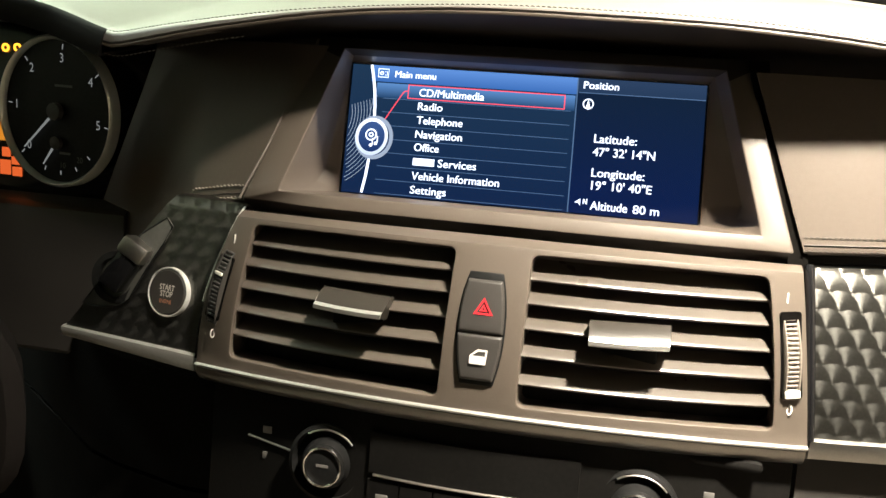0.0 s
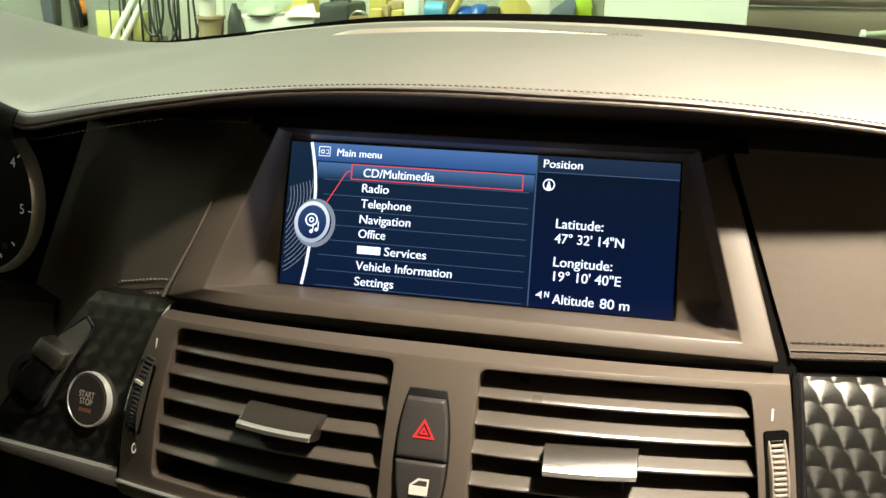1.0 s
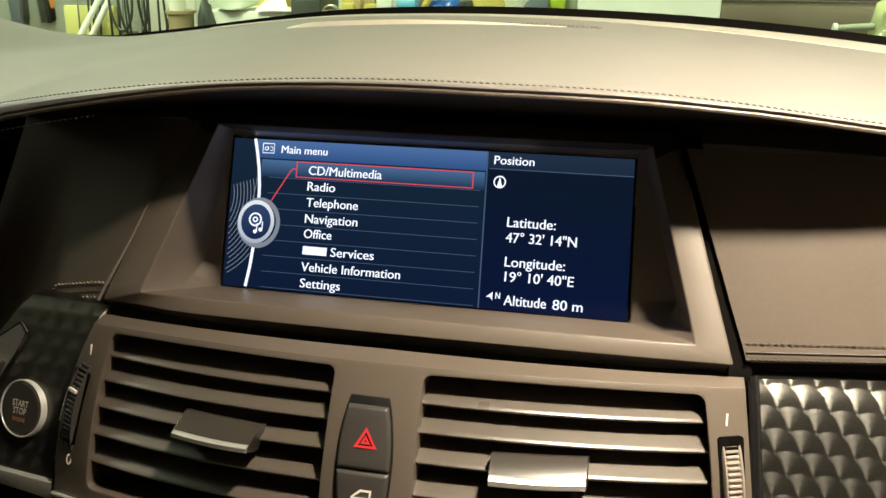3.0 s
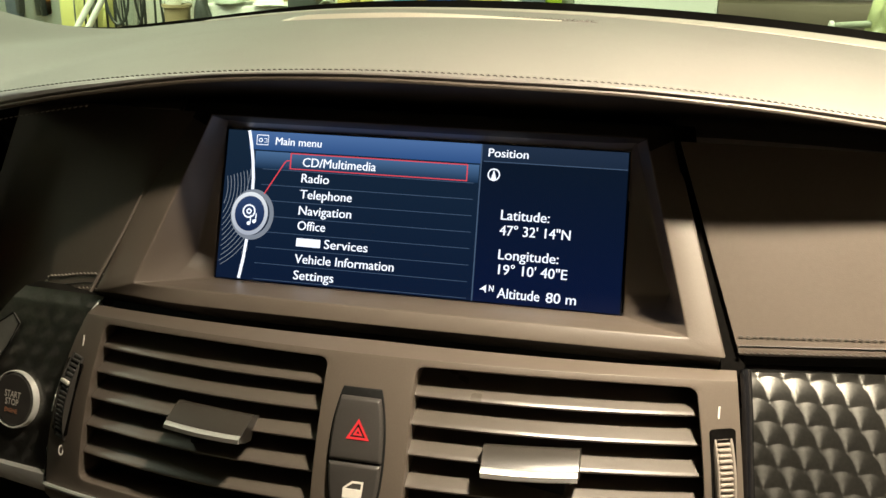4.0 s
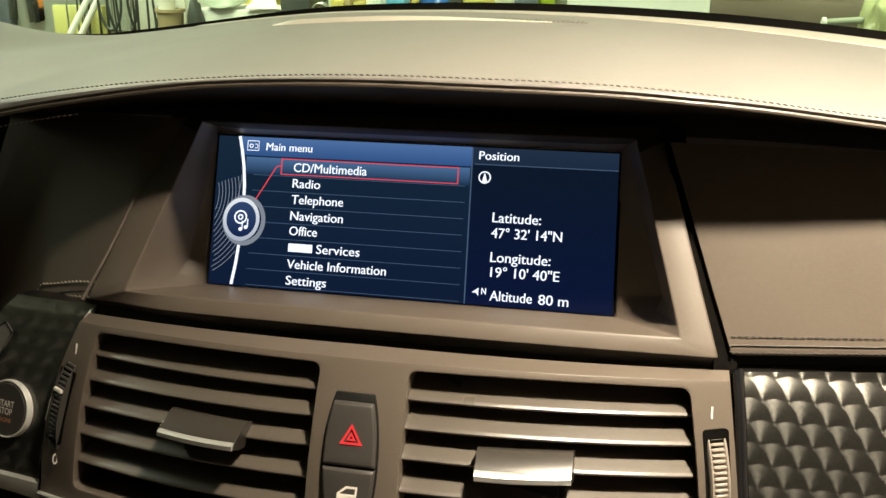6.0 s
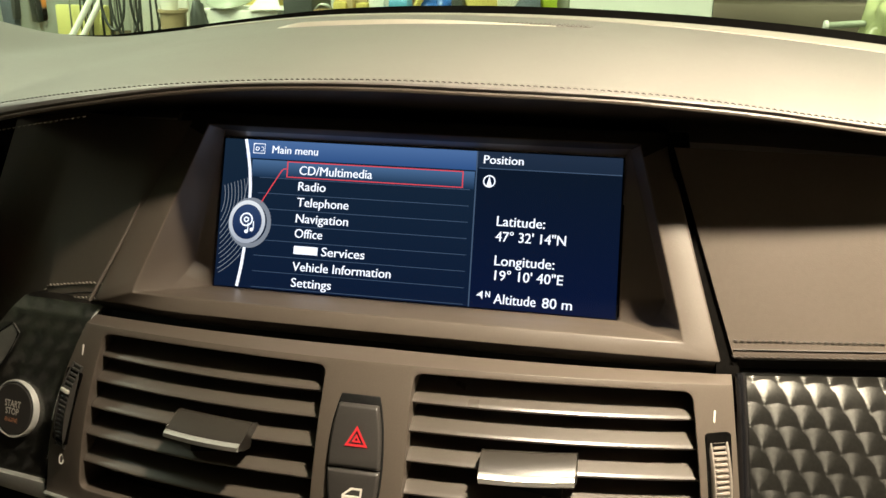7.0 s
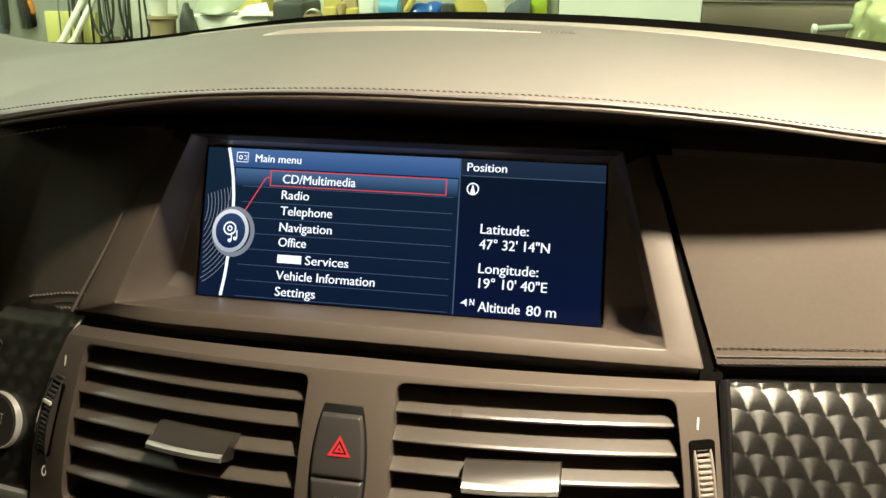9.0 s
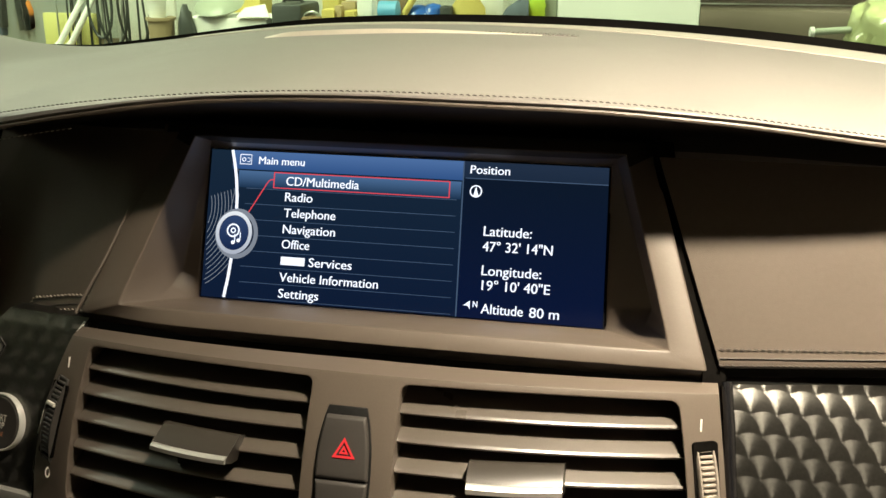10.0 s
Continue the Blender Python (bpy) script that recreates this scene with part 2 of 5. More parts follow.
def far_z(x):
    x = max(-0.42, x)
    return 0.1667 - 0.006 * step(-x, 0.15, 0.36) - 0.0091 * x - 0.1684 * x ** 2 - 0.009 * x ** 3 - 0.0381 * x ** 4


def frit_z(x):
    return max(far_z(x) + 0.004, 0.1745 - 0.006 * step(-x, 0.15, 0.36) - 0.0096 * x - 0.2171 * x ** 2 + 0.011 * x ** 3 + 0.158 * x ** 4)


def top_point(x, s):
    """The dash's upper face: s = 0 at the seam over the screen, 1 at the windscreen."""
    rise = hood(x)
    y0, z0 = brow_y(x) + 0.004, stitch_z(x) - rise
    y1, z1 = 0.405, far_z(x)
    y = y0 + (y1 - y0) * s
    z = z0 + (z1 - z0) * s + 0.004 * math.sin(math.pi * s)
    hump = 0.037 * step(-x, 0.32, 0.5) * math.sin(math.pi * min(1, max(0, s)) ** 0.8)
    return (x, y, z + hump + rise * max(0, 1 - s) ** 1.7)


XS = lin(-0.62, 0.62, 140)

# ---- dashboard: padded top, seam, shaded underside, side pads ----
dashboard = thing("dashboard", "padded dashboard in dark stitched leather, lit warm from above", "dashboard")


def top_sheet():
    rows = []
    for x in XS:
        y0, zs, zp = brow_y(x), stitch_z(x), piping_z(x)
        # rounded nose from the lower edge up to the seam, then the upper face
        nose = [(x, y0 + 0.004, zp - 0.0012), (x, y0 + 0.0012, zp - 0.0006), (x, y0, zp + 0.0008), (x, y0 + 0.0004, (zs + zp) / 2 + 0.0004), (x, y0 + 0.0016, zs - 0.0012)]
        groove = [(x, y0 + 0.0026, zs - 0.0006), (x, y0 + 0.0034, zs - 0.0011)]
        face = [top_point(x, s) for s in lin(0.004, 1.0, 40)]
        back = [(x, 0.405, far_z(x) - 0.02), (x, 0.2, 0.03), (x, max(y0 + 0.05, 0.062) + 0.004, 0.092 - 0.10 * max(0, abs(x) - 0.15) ** 1.5 + 0.5 * hood(x)), (x, y0 + 0.03, zp - 0.0005)]
        rows.append([Vector(p) for p in nose + groove + face + back])
    bm = bmesh.new()
    add_loft(bm, rows, closed_cols=True, caps=True)
    return bm


dash_top = part("dash_top", top_sheet(), LEATHER, dashboard, "dark grained leather dash top with a warm sheen")


def stitches(line, step_len, length, radius, lift, slant=0.0):
    """Short thread stitches along line(x)."""
    bm = bmesh.new()
    for p, d, up in line(step_len):
        a, b = p - d * length / 2 + up * slant, p + d * length / 2 - up * slant
        side = d.cross(up).normalized()
        for q, r in ((a, b),):
            mid = (q + r) / 2 + side * 0 + up * 0
            ring = lambda c, k: [c + radius * k * (math.cos(t) * up + math.sin(t) * side) for t in lin(0, 2 * math.pi * 5 / 6, 6)]
            add_loft(bm, [ring(a, 0.5), ring(mid + lift, 1.0), ring(b, 0.5)], closed_cols=True, caps=True)
    return bm


def along(curve, x0, x1):
    def line(gap):
        out, x = [], x0
        while x < x1:
            p, q = Vector(curve(x)), Vector(curve(x + 0.002))
            d = (q - p).normalized()
            up = Vector((0, 0.3, 1)).cross(d).cross(d).normalized() * -1
            out.append((p, d, up))
            x += gap * (q - p).length ** 0 * abs(d.x)
        return out
    return line


# bright ridge and fine grille near the windscreen, and the strip along the glass
def top_at(x, s, lift=0.0):
    p = top_point(x, s)
    return Vector((p[0], p[1], p[2] + lift))


def ridge_lift(x):
    return 0.0030 * min(1, (x + 0.172) / 0.02) * (1 - step(x, -0.09, 0.05))


# cream colour stands for the lamp light on the ridge's front face
ridge = loft([[top_at(x, 0.645, -0.001), top_at(x, 0.647, 0.0003), top_at(x, 0.653, 0.0004 + ridge_lift(x)), top_at(x, 0.664, 0.0003 + 0.6 * ridge_lift(x)), top_at(x, 0.668, -0.001)] for x in lin(-0.170, 0.045, 32)], closed_cols=True, caps=True)
part("sensor_ridge", ridge, material("lit_ridge_cream", (0.62, 0.57, 0.49), 0.4, scale=1200, bump=0.05, spread=0.05), dashboard, "ridge of the defroster slot, its lit face painted pale")
grille = part("defroster_slot", shell(lambda x, v: top_at(x, 0.655 + 0.03 * v, 0.0006), lin(0.0, 0.07, 10), lin(0, 1, 3), (0, 0, -0.002)), LEATHER, dashboard, "fine defroster grille")
for k in range(20):
    x = 0.001 + 0.0034 * k
    part("grille_rib", prism([top_at(x, 0.655, 0.0006), top_at(x + 0.0012, 0.655, 0.0006), top_at(x + 0.0012, 0.685, 0.0006), top_at(x, 0.685, 0.0006)], (0, 0, 0.0008)), LEATHER, grille)


def strip_edge(x):
    return min(0.93, max(0.55, 0.87 - 0.6 * (x - 0.066)))


# strip lightened in its colour for the lamp light falling on it
part("windscreen_strip", loft([[top_at(x, strip_edge(x), -0.001), top_at(x, strip_edge(x) + 0.003, 0.0008)] + [top_at(x, a, 0.0010) for a in lin(strip_edge(x) + 0.03, 0.985, 5)] + [top_at(x, 0.99, -0.002)] for x in lin(-0.30, 0.6, 60)], closed_cols=True, caps=True), LIT_STRIP, dashboard, "smooth strip along the foot of the glass, painted paler for lamp light")

part("seam_stitching", stitches(along(lambda x: (x, brow_y(x) + 0.0036, stitch_z(x) + 0.0004), -0.262, 0.6), 0.0029, 0.0021, 0.00034, Vector((0, -0.0001, 0.0002)), 0.0001), THREAD, dash_top, "dark thread along the dash seam")["kind"] = "stuff"
part("piping", tube([(x, brow_y(x) + 0.0012, piping_z(x) - 0.0016) for x in XS], 0.0011), PAD, dash_top, "thin piped edge under the dash seam")


# underside of the brow, falling back to the pads, its shade put into the colour
def under(u, v):
    x = u
    a = Vector((x, brow_y(x) + 0.003, piping_z(x) - 0.0022))
    b = Vector((x, max(brow_y(x) + 0.05, 0.062), 0.083 - 0.10 * max(0, abs(x) - 0.15) ** 1.5 + 0.5 * hood(x)))
    p = a.lerp(b, v)
    p.z += 0.004 * math.sin(math.pi * v)
    return p


part("brow_underside", shell(under, lin(-0.6, 0.6, 60), lin(0, 1, 7), (0, 0.006, 0.004)), UNDER, dashboard, "leather under the brow, darkened for the shade there")
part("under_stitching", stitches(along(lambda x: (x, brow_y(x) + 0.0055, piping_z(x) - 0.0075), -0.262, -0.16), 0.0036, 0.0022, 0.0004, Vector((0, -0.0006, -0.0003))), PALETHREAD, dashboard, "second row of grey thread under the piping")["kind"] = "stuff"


# leather pads beside the screen
def right_pad(u, v):
    """u along, v from the lower roll (0) to under the brow (1)."""
    x0 = 0.1630 - 0.034 * min(1, v)
    x = x0 + (0.62 - x0) * u
    bow = 0.06 * max(0, x - 0.2) ** 1.5
    z = -0.0115 + 0.095 * v + 0.075 * (x - 0.16) * (1 - v)
    y = -0.0145 + 0.24 * (z + 0.0115) + bow
    if v < 0.03:
        y += 0.004 * (1 - v / 0.03) ** 2
    return (x, y, z)


VPAD = [0, 0.01, 0.02, 0.035, 0.05, 0.054, 0.058, 0.062, 0.08] + lin(0.12, 1.0, 14)
pad_r = part("passenger_pad", shell(right_pad, lin(0, 1, 30), VPAD, (0, 0.02, -0.004)), PAD, dashboard, "smooth dark leather pad with twin stitched seam")
for v, gap, ln, thick, lean in ((0.098, 0.0030, 0.0021, 0.00036, 0.0002), (0.020, 0.0028, 0.0021, 0.00042, 0.0003)):
    part("pad_stitching", stitches(along(lambda x: Vector(right_pad((x - 0.1630 + 0.034 * v) / (0.62 - 0.1630 + 0.034 * v), v)) + Vector((0, -0.0006, 0.0004)), 0.1625, 0.42), gap, ln, thick, Vector((0, -0.0001, 0.0001)), lean), THREAD, pad_r, "dark twisted thread")["kind"] = "stuff"
part("pad_seam", tube([Vector(right_pad(u, 0.056)) + Vector((0, -0.0002, 0.0001)) for u in lin(0.002, 0.6, 30)], 0.0005, 5), THREAD, pad_r, "dark seam line")


def left_pad(u, v):
    x0 = -0.1560 + 0.034 * v
    x1 = -0.303 - 0.034 * (1 - v)
    x = x0 + (x1 - x0) * u
    d = max(0, -x - 0.143)
    sweep = 0.44 * d + 0.3 * d * d - 0.0022
    drop = 0.090 * min(1, max(0, (-x - 0.2075) / 0.0735)) * (1 - v)
    z = -0.0135 + 0.098 * v - 0.010 * step(-x, 0.16, 0.22) * (1 - v) - drop
    y = -0.0172 + 0.384 * (z + 0.0135 + drop) + sweep
    if v < 0.03:
        y += 0.004 * (1 - v / 0.03) ** 2
    return (x, y, z)


pad_l = part("driver_pad", shell(left_pad, lin(0, 1, 34), VPAD, (0.004, 0.02, -0.004)), PAD, dashboard, "dark leather cheek sweeping back to the instruments")
part("pad_stitching", stitches(along(lambda x: Vector(left_pad((x + 0.1565) / (-0.330 + 0.1565), 0.105)) + Vector((0, -0.0006, 0.0004)), -0.218, -0.160), 0.0032, 0.0022, 0.0006, Vector((0, -0.0003, 0.0003)), 0.0003), PALETHREAD, pad_l, "grey thread")["kind"] = "stuff"
part("pad_stitching", stitches(along(lambda x: Vector(left_pad((x + 0.1565) / (-0.330 + 0.1565), 0.03)) + Vector((0, -0.0006, 0.0004)), -0.222, -0.160), 0.0032, 0.0022, 0.0005, Vector((0, -0.0003, 0.0003)), 0.0003), PALETHREAD, pad_l, "grey thread at the pad's edge")["kind"] = "stuff"
part("pad_seam", tube([Vector(left_pad(u, 0.06)) + Vector((0, -0.0002, 0.0001)) for u in lin(0.002, 0.4, 20)], 0.0004, 5), THREAD, pad_l, "dark seam line")

# ---- the display unit ----
display = thing("display_unit", "dashboard display in a grey plastic funnel bezel, menu lit", "display")
SW, SH, ST = 0.2093, 0.0785, radians(15)


DEEP = 1.043


def recess(p):
    """Set the screen back behind its funnel."""
    c = Vector((0.113, -0.462, 0.112))
    return c + (p - c) * DEEP


def lean(v):
    """The panel sits a little askew in its funnel: its foot lies further to the passenger's side."""
    return 0.0006 + 0.0020 * v


def on_screen(u, v, off=0.0):
    h = SH * (1 - v)
    return recess(Vector((-SW / 2 + u * SW + lean(v), h * math.sin(ST) - off * math.cos(ST), h * math.cos(ST) + off * math.sin(ST))))


def screen_frame(u, v, off=0.0):
    m = Matrix.Rotation(math.pi / 2 - ST, 4, "X")
    m.translation = on_screen(u, v, off)
    return m


def bezel_y(z, x=0.0):
    return -0.0235 + 0.44 * z - 0.004 * (1 - (x / 0.16) ** 2) * step(-z, -0.03, 0.01)


# rim (front edge of the funnel), by height: half width
def rim_half(z):
    return 0.1368 - 0.0265 * min(1, max(0, (z + 0.001) / 0.088))


def outer_half(z):
    return 0.1560 - 0.0300 * min(1, max(0, (z + 0.010) / 0.095))


def bezel():
    bm = bmesh.new()
    n = 16
    top, bot = 0.0835, -0.0012
    # closed paths, each a ring of the bezel: left side up, top, right side down, bottom
    def ring(half, z0, z1, yf, r):
        pts = []
        zs = lin(z0, z1, n)
        for z in zs:
            pts.append(Vector((-half(z), yf(z, -half(z)), z)))
        for x in lin(-half(z1), half(z1), n)[1:-1]:
            pts.append(Vector((x, yf(z1, x), z1)))
        for z in reversed(zs):
            pts.append(Vector((half(z), yf(z, half(z)), z)))
        for x in lin(half(z0), -half(z0), 2 * n)[1:-1]:
            pts.append(Vector((x, yf(z0, x), z0)))
        return pts

    def askew(p):
        return recess(Vector((p.x + lean(1 - p.z / (SH * math.cos(ST))), p.y, p.z)))
    swept = lambda z, x: bezel_y(z, x) + (0.008 if x < 0 else 0.0005) * step(abs(x), 0.10, outer_half(z))
    outer_back = ring(outer_half, -0.0088, 0.09, lambda z, x: bezel_y(z, x) + 0.03, 0)
    outer = ring(outer_half, -0.0088, 0.09, swept, 0)
    for ring_ in (outer, outer_back):
        for p in ring_:
            p.x -= 0.0045 * step(-p.x, 0.10, 0.13)
    rim = ring(rim_half, bot, top, bezel_y, 0)
    inner = ring(lambda z: SW / 2 + 0.0015, -0.0006, SH * math.cos(ST) + 0.0015, lambda z, x: z * math.tan(ST) - 0.0005, 0)
    inner_back = ring(lambda z: SW / 2 + 0.0015, -0.0006, SH * math.cos(ST) + 0.0015, lambda z, x: z * math.tan(ST) + 0.006, 0)
    inner, inner_back = [askew(p) for p in inner], [askew(p) for p in inner_back]
    for p in rim:
        p.x += 0.0016
    # the funnel's sides are coves: steep behind the rim, then flat up to the screen
    cove = []
    for k, (p, q) in enumerate(zip(rim, inner)):
        w = step(p.z, 0.0, 0.008) if 2 * n - 2 <= k < 3 * n - 2 else 0.0
        bend = Vector((p.x - 0.0045, q.y - 0.004, (p.z + q.z) / 2))
        if k < n:
            w, bend = step(p.z, 0.0, 0.008), Vector(((p.x + q.x) / 2, q.y - 0.003, (p.z + q.z) / 2))
        cove.append(p.lerp(q, 0.5).lerp(bend, w))
    add_loft(bm, [outer_back, outer, rim, cove, inner, inner_back], closed_cols=True)
    soften(bm, 0.0010, 3, 20)
    return bm


funnel = part("bezel", bezel(), SOFT, display, "matt grey plastic funnel round the screen, its shaded top painted black")
# top faces painted black in place of the brow's shade
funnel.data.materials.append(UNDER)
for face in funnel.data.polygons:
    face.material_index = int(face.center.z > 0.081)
part("bezel_edge", tube([(-outer_half(z) - 0.0050, bezel_y(z) + 0.0084, z) for z in lin(-0.0085, 0.088, 12)], 0.0009, 6), SOFT, display)
# near-black slab laid in the gap beside the bezel for its shade
part("gap_filler", loft([[Vector((outer_half(z) + dx, -0.0092 + 0.24 * z + dy, z)) for dx, dy in ((-0.001, 0), (0.0092, 0), (0.0092, 0.01), (-0.001, 0.01))] for z in lin(-0.034, 0.09, 14)], closed_cols=True, caps=True), VOID, display)

def underside(u, v):
    """Rolled lower edge of the bezel, going back and down behind the fascia's top."""
    x = -0.1598 + (0.1535 + 0.1598) * u
    y0 = bezel_y(-0.0088, x) + (0.008 if x < 0 else 0.0005) * step(abs(x), 0.10, outer_half(-0.0088))
    return (x, y0 + 0.0012 + 0.014 * v - 0.0015 * math.sin(math.pi * v), -0.0089 - 0.0085 * v)


# darker copy of the bezel plastic stands for the shade under it
part("bezel_underside", shell(underside, lin(0, 1, 40), lin(0, 1, 6), (0, 0.0005, 0.0008)), SHADED, display, "underside of the bezel, its shade put into a darker plastic")

LCD = glow("lcd_navy", (0.006, 0.016, 0.05), (0.012, 0.03, 0.06), 0.7, 2)
LCD_SIDE = glow("lcd_side_navy", (0.004, 0.011, 0.052), (0.006, 0.014, 0.030), 0.7, 2)
LCD_HEAD = glow("lcd_header_blue", (0.03, 0.085, 0.24), (0.075, 0.16, 0.36), 1.0, 2)
LCD_ROW = glow("lcd_row_blue", (0.01, 0.03, 0.07), (0.07, 0.15, 0.30), 1.0, 2)
LCD_LINE = glow("lcd_line", (0.06, 0.1, 0.17), (0.06, 0.1, 0.17), 1.0)
LCD_GREY = glow("lcd_grey", (0.22, 0.25, 0.3), (0.22, 0.25, 0.3), 1.0)
LCD_DISC = glow("lcd_disc", (0.008, 0.02, 0.07), (0.03, 0.06, 0.15), 1.0, 2)
LCD_RED = glow("lcd_red", (0.8, 0.07, 0.09), (0.8, 0.07, 0.09), 1.0)


def tile(u0, v0, u1, v1, off, thick=0.0003):
    return prism([on_screen(u0, v0, off), on_screen(u1, v0, off), on_screen(u1, v1, off), on_screen(u0, v1, off)], on_screen(0, 0, -thick) - on_screen(0, 0))


def ribbon(pts, wide, off):
    """A thin flat line on the screen through (u, v) points, wide in metres."""
    ps = [on_screen(u, v, off) for u, v in pts]
    nrm = (on_screen(0, 0, 1) - on_screen(0, 0)).normalized()
    rows = []
    for i, p in enumerate(ps):
        d = (ps[min(i + 1, len(ps) - 1)] - ps[max(i - 1, 0)]).normalized()
        s = d.cross(nrm) * wide / 2
        rows.append([p - s, p + s])
    return loft(rows)


screen = part("screen", tile(-0.004, -0.008, 1.004, 1.008, 0.0, 0.004), GLOSS, display, "glossy lit navigation screen")
part("menu_area", tile(0, 0, 0.653, 1, 0.0003), LCD, screen, "dark navy menu list")
part("side_area", tile(0.655, 0, 1, 1, 0.0003), LCD_SIDE, screen, "dark navy position pane")
part("header_bar", tile(0.06, 0.0, 0.653, 0.125, 0.0005), LCD_HEAD, screen, "blue header bar")
part("header_bar", tile(0.656, 0.0, 1, 0.108, 0.0005), glow("lcd_side_header", (0.012, 0.024, 0.05), (0.016, 0.03, 0.06), 1.0, 2), screen)
part("highlight_bar", tile(0.078, 0.135, 0.65, 0.25, 0.0005), LCD_ROW, screen)
part("divider", tile(0.6525, 0.0, 0.6555, 1.0, 0.0006), LCD_LINE, screen)
part("divider", tile(0.66, 0.106, 1.0, 0.111, 0.0006), LCD_LINE, screen)
for i in range(8):
    part("row_line", tile(0.1, 0.252 + 0.105 * i, 0.64, 0.2555 + 0.105 * i, 0.0006), LCD_LINE, screen)
frame_lines = tile(0.172, 0.136, 0.623, 0.142, 0.0009)
for u0, v0, u1, v1 in ((0.172, 0.239, 0.623, 0.245), (0.172, 0.142, 0.1745, 0.239), (0.6205, 0.142, 0.623, 0.239)):
    merge(frame_lines, tile(u0, v0, u1, v1, 0.0009))
part("selection_frame", merge(frame_lines, ribbon([(0.110, 0.425), (0.158, 0.205), (0.164, 0.19), (0.173, 0.188)], 0.0006, 0.0009)), LCD_RED, screen, "thin red selection frame")
part("menu_spine", merge(ribbon([(0.057, 0.0), (0.066, 0.1), (0.073, 0.2), (0.078, 0.32), (0.0795, 0.45)], 0.0017, 0.0008), ribbon([(0.0785, 0.62), (0.075, 0.72), (0.07, 0.86), (0.062, 0.995)], 0.0017, 0.0008)), WHITE_LIT, screen, "white curved line")


def round_tile(u, v, r0, r1, off, n=40, tall=1.0):
    c = on_screen(u, v, off)
    ex, ey = Vector((1, 0, 0)), Vector((0, math.sin(ST), math.cos(ST))) * tall
    pts = lambda r: [c + r * (math.cos(2 * math.pi * i / n) * ex + math.sin(2 * math.pi * i / n) * ey) for i in range(n)]
    bm = bmesh.new()
    if r0:
        add_loft(bm, [pts(r0), pts(r1)], closed_cols=True)
    else:
        bm.faces.new([bm.verts.new(p) for p in pts(r1)])
    return bm


part("menu_disc", round_tile(0.077, 0.560, 0, 0.0086, 0.0010, tall=1.12), LCD_DISC, screen, "round menu symbol")
part("disc_ring", round_tile(0.077, 0.560, 0.0086, 0.0106, 0.0011, tall=1.12), glow("lcd_ring", (0.45, 0.5, 0.6), (0.9, 0.95, 1.0), 0.9, 2), screen, "white ring")
part("disc_shade", round_tile(0.084, 0.565, 0.0100, 0.0124, 0.0009, tall=1.12), LCD_GREY, screen)
note = merge(round_tile(0.0755, 0.545, 0.0029, 0.0038, 0.0013, 24), round_tile(0.0755, 0.545, 0.0008, 0.0016, 0.0013, 16))
for du, dv in ((0.0, 0.06), (0.014, 0.045)):
    note = merge(note, merge(round_tile(0.077 + du, 0.566 + dv, 0, 0.0011, 0.0014, 12), ribbon([(0.0812 + du, 0.566 + dv), (0.0812 + du, 0.51 + dv)], 0.0006, 0.0014)))
part("disc_symbol", note, WHITE_LIT, screen)
# fine arcs in the strip beside the spine
arcs = bmesh.new()
for k in range(15):
    r = 0.30 + 0.045 * k
    pts = []
    for a in lin(-0.30, 1.15, 30):
        u, v = -0.075 + r * 0.21 * math.cos(a) * 0.95, 0.30 + r * 0.62 * math.sin(a) + 0.1
        lim = 0.055 + 0.02 * math.sin(min(1, max(0, v)) * math.pi)
        if 0.004 < u < lim and 0.24 < v < 0.99 and abs(math.hypot((u - 0.079) * SW, (v - 0.548) * SH)) > 0.0108:
            pts.append((u, v))
    if len(pts) > 2:
        merge(arcs, ribbon(pts, 0.00035, 0.0007))
part("arc_pattern", arcs, LCD_GREY, screen)["kind"] = "stuff"


def screen_text(words, u0, v, u1, height, mat, off=0.0012, bold=0.0):
    wide = ((u1 - u0) * SW - 0.0003) * DEEP
    bm = lettering(words, screen_frame(u0, v, off), wide, height * DEEP, bold=bold)
    merge(bm, lettering(words, screen_frame(u0 + 0.0009, v, off + 0.00004), wide, height * DEEP, bold=bold))
    part("screen_text", bm, mat, screen)


screen_text("Main menu", 0.130, 0.062, 0.252, 0.0040, WHITE_LIT)
for words, u0, v, u1 in (("CD/Multimedia", 0.206, 0.193, 0.396), ("Radio", 0.206, 0.299, 0.279), ("Telephone", 0.206, 0.406, 0.341), ("Navigation", 0.206, 0.514, 0.343), ("Office", 0.206, 0.614, 0.279), ("Services", 0.279, 0.724, 0.391), ("Vehicle Information", 0.206, 0.833, 0.460), ("Settings", 0.206, 0.940, 0.311)):
    screen_text(words, u0, v, u1, 0.0046, WHITE_LIT)
part("word_bar", tile(0.206, 0.698, 0.268, 0.752, 0.0010), WHITE_LIT, screen, "plain white bar before a word")
screen_text("Position", 0.671, 0.052, 0.768, 0.0042, WHITE_LIT)
for words, u0, v, u1 in (("Latitude:", 0.711, 0.443, 0.827), ("47\u00b0 32' 14\"N", 0.710, 0.541, 0.878), ("Longitude:", 0.711, 0.694, 0.854), ("19\u00b0 10' 40\"E", 0.713, 0.788, 0.876), ("Altitude", 0.714, 0.936, 0.815), ("80 m", 0.829, 0.938, 0.900)):
    screen_text(words, u0, v, u1, 0.0049, WHITE_LIT)
screen_text("N", 0.694, 0.912, 0.706, 0.0031, WHITE_LIT)
part("compass_arrow", prism([on_screen(u, v, 0.0012) for u, v in ((0.671, 0.925), (0.687, 0.892), (0.687, 0.945), (0.681, 0.925))], (0, 0.0002, 0)), WHITE_LIT, screen)
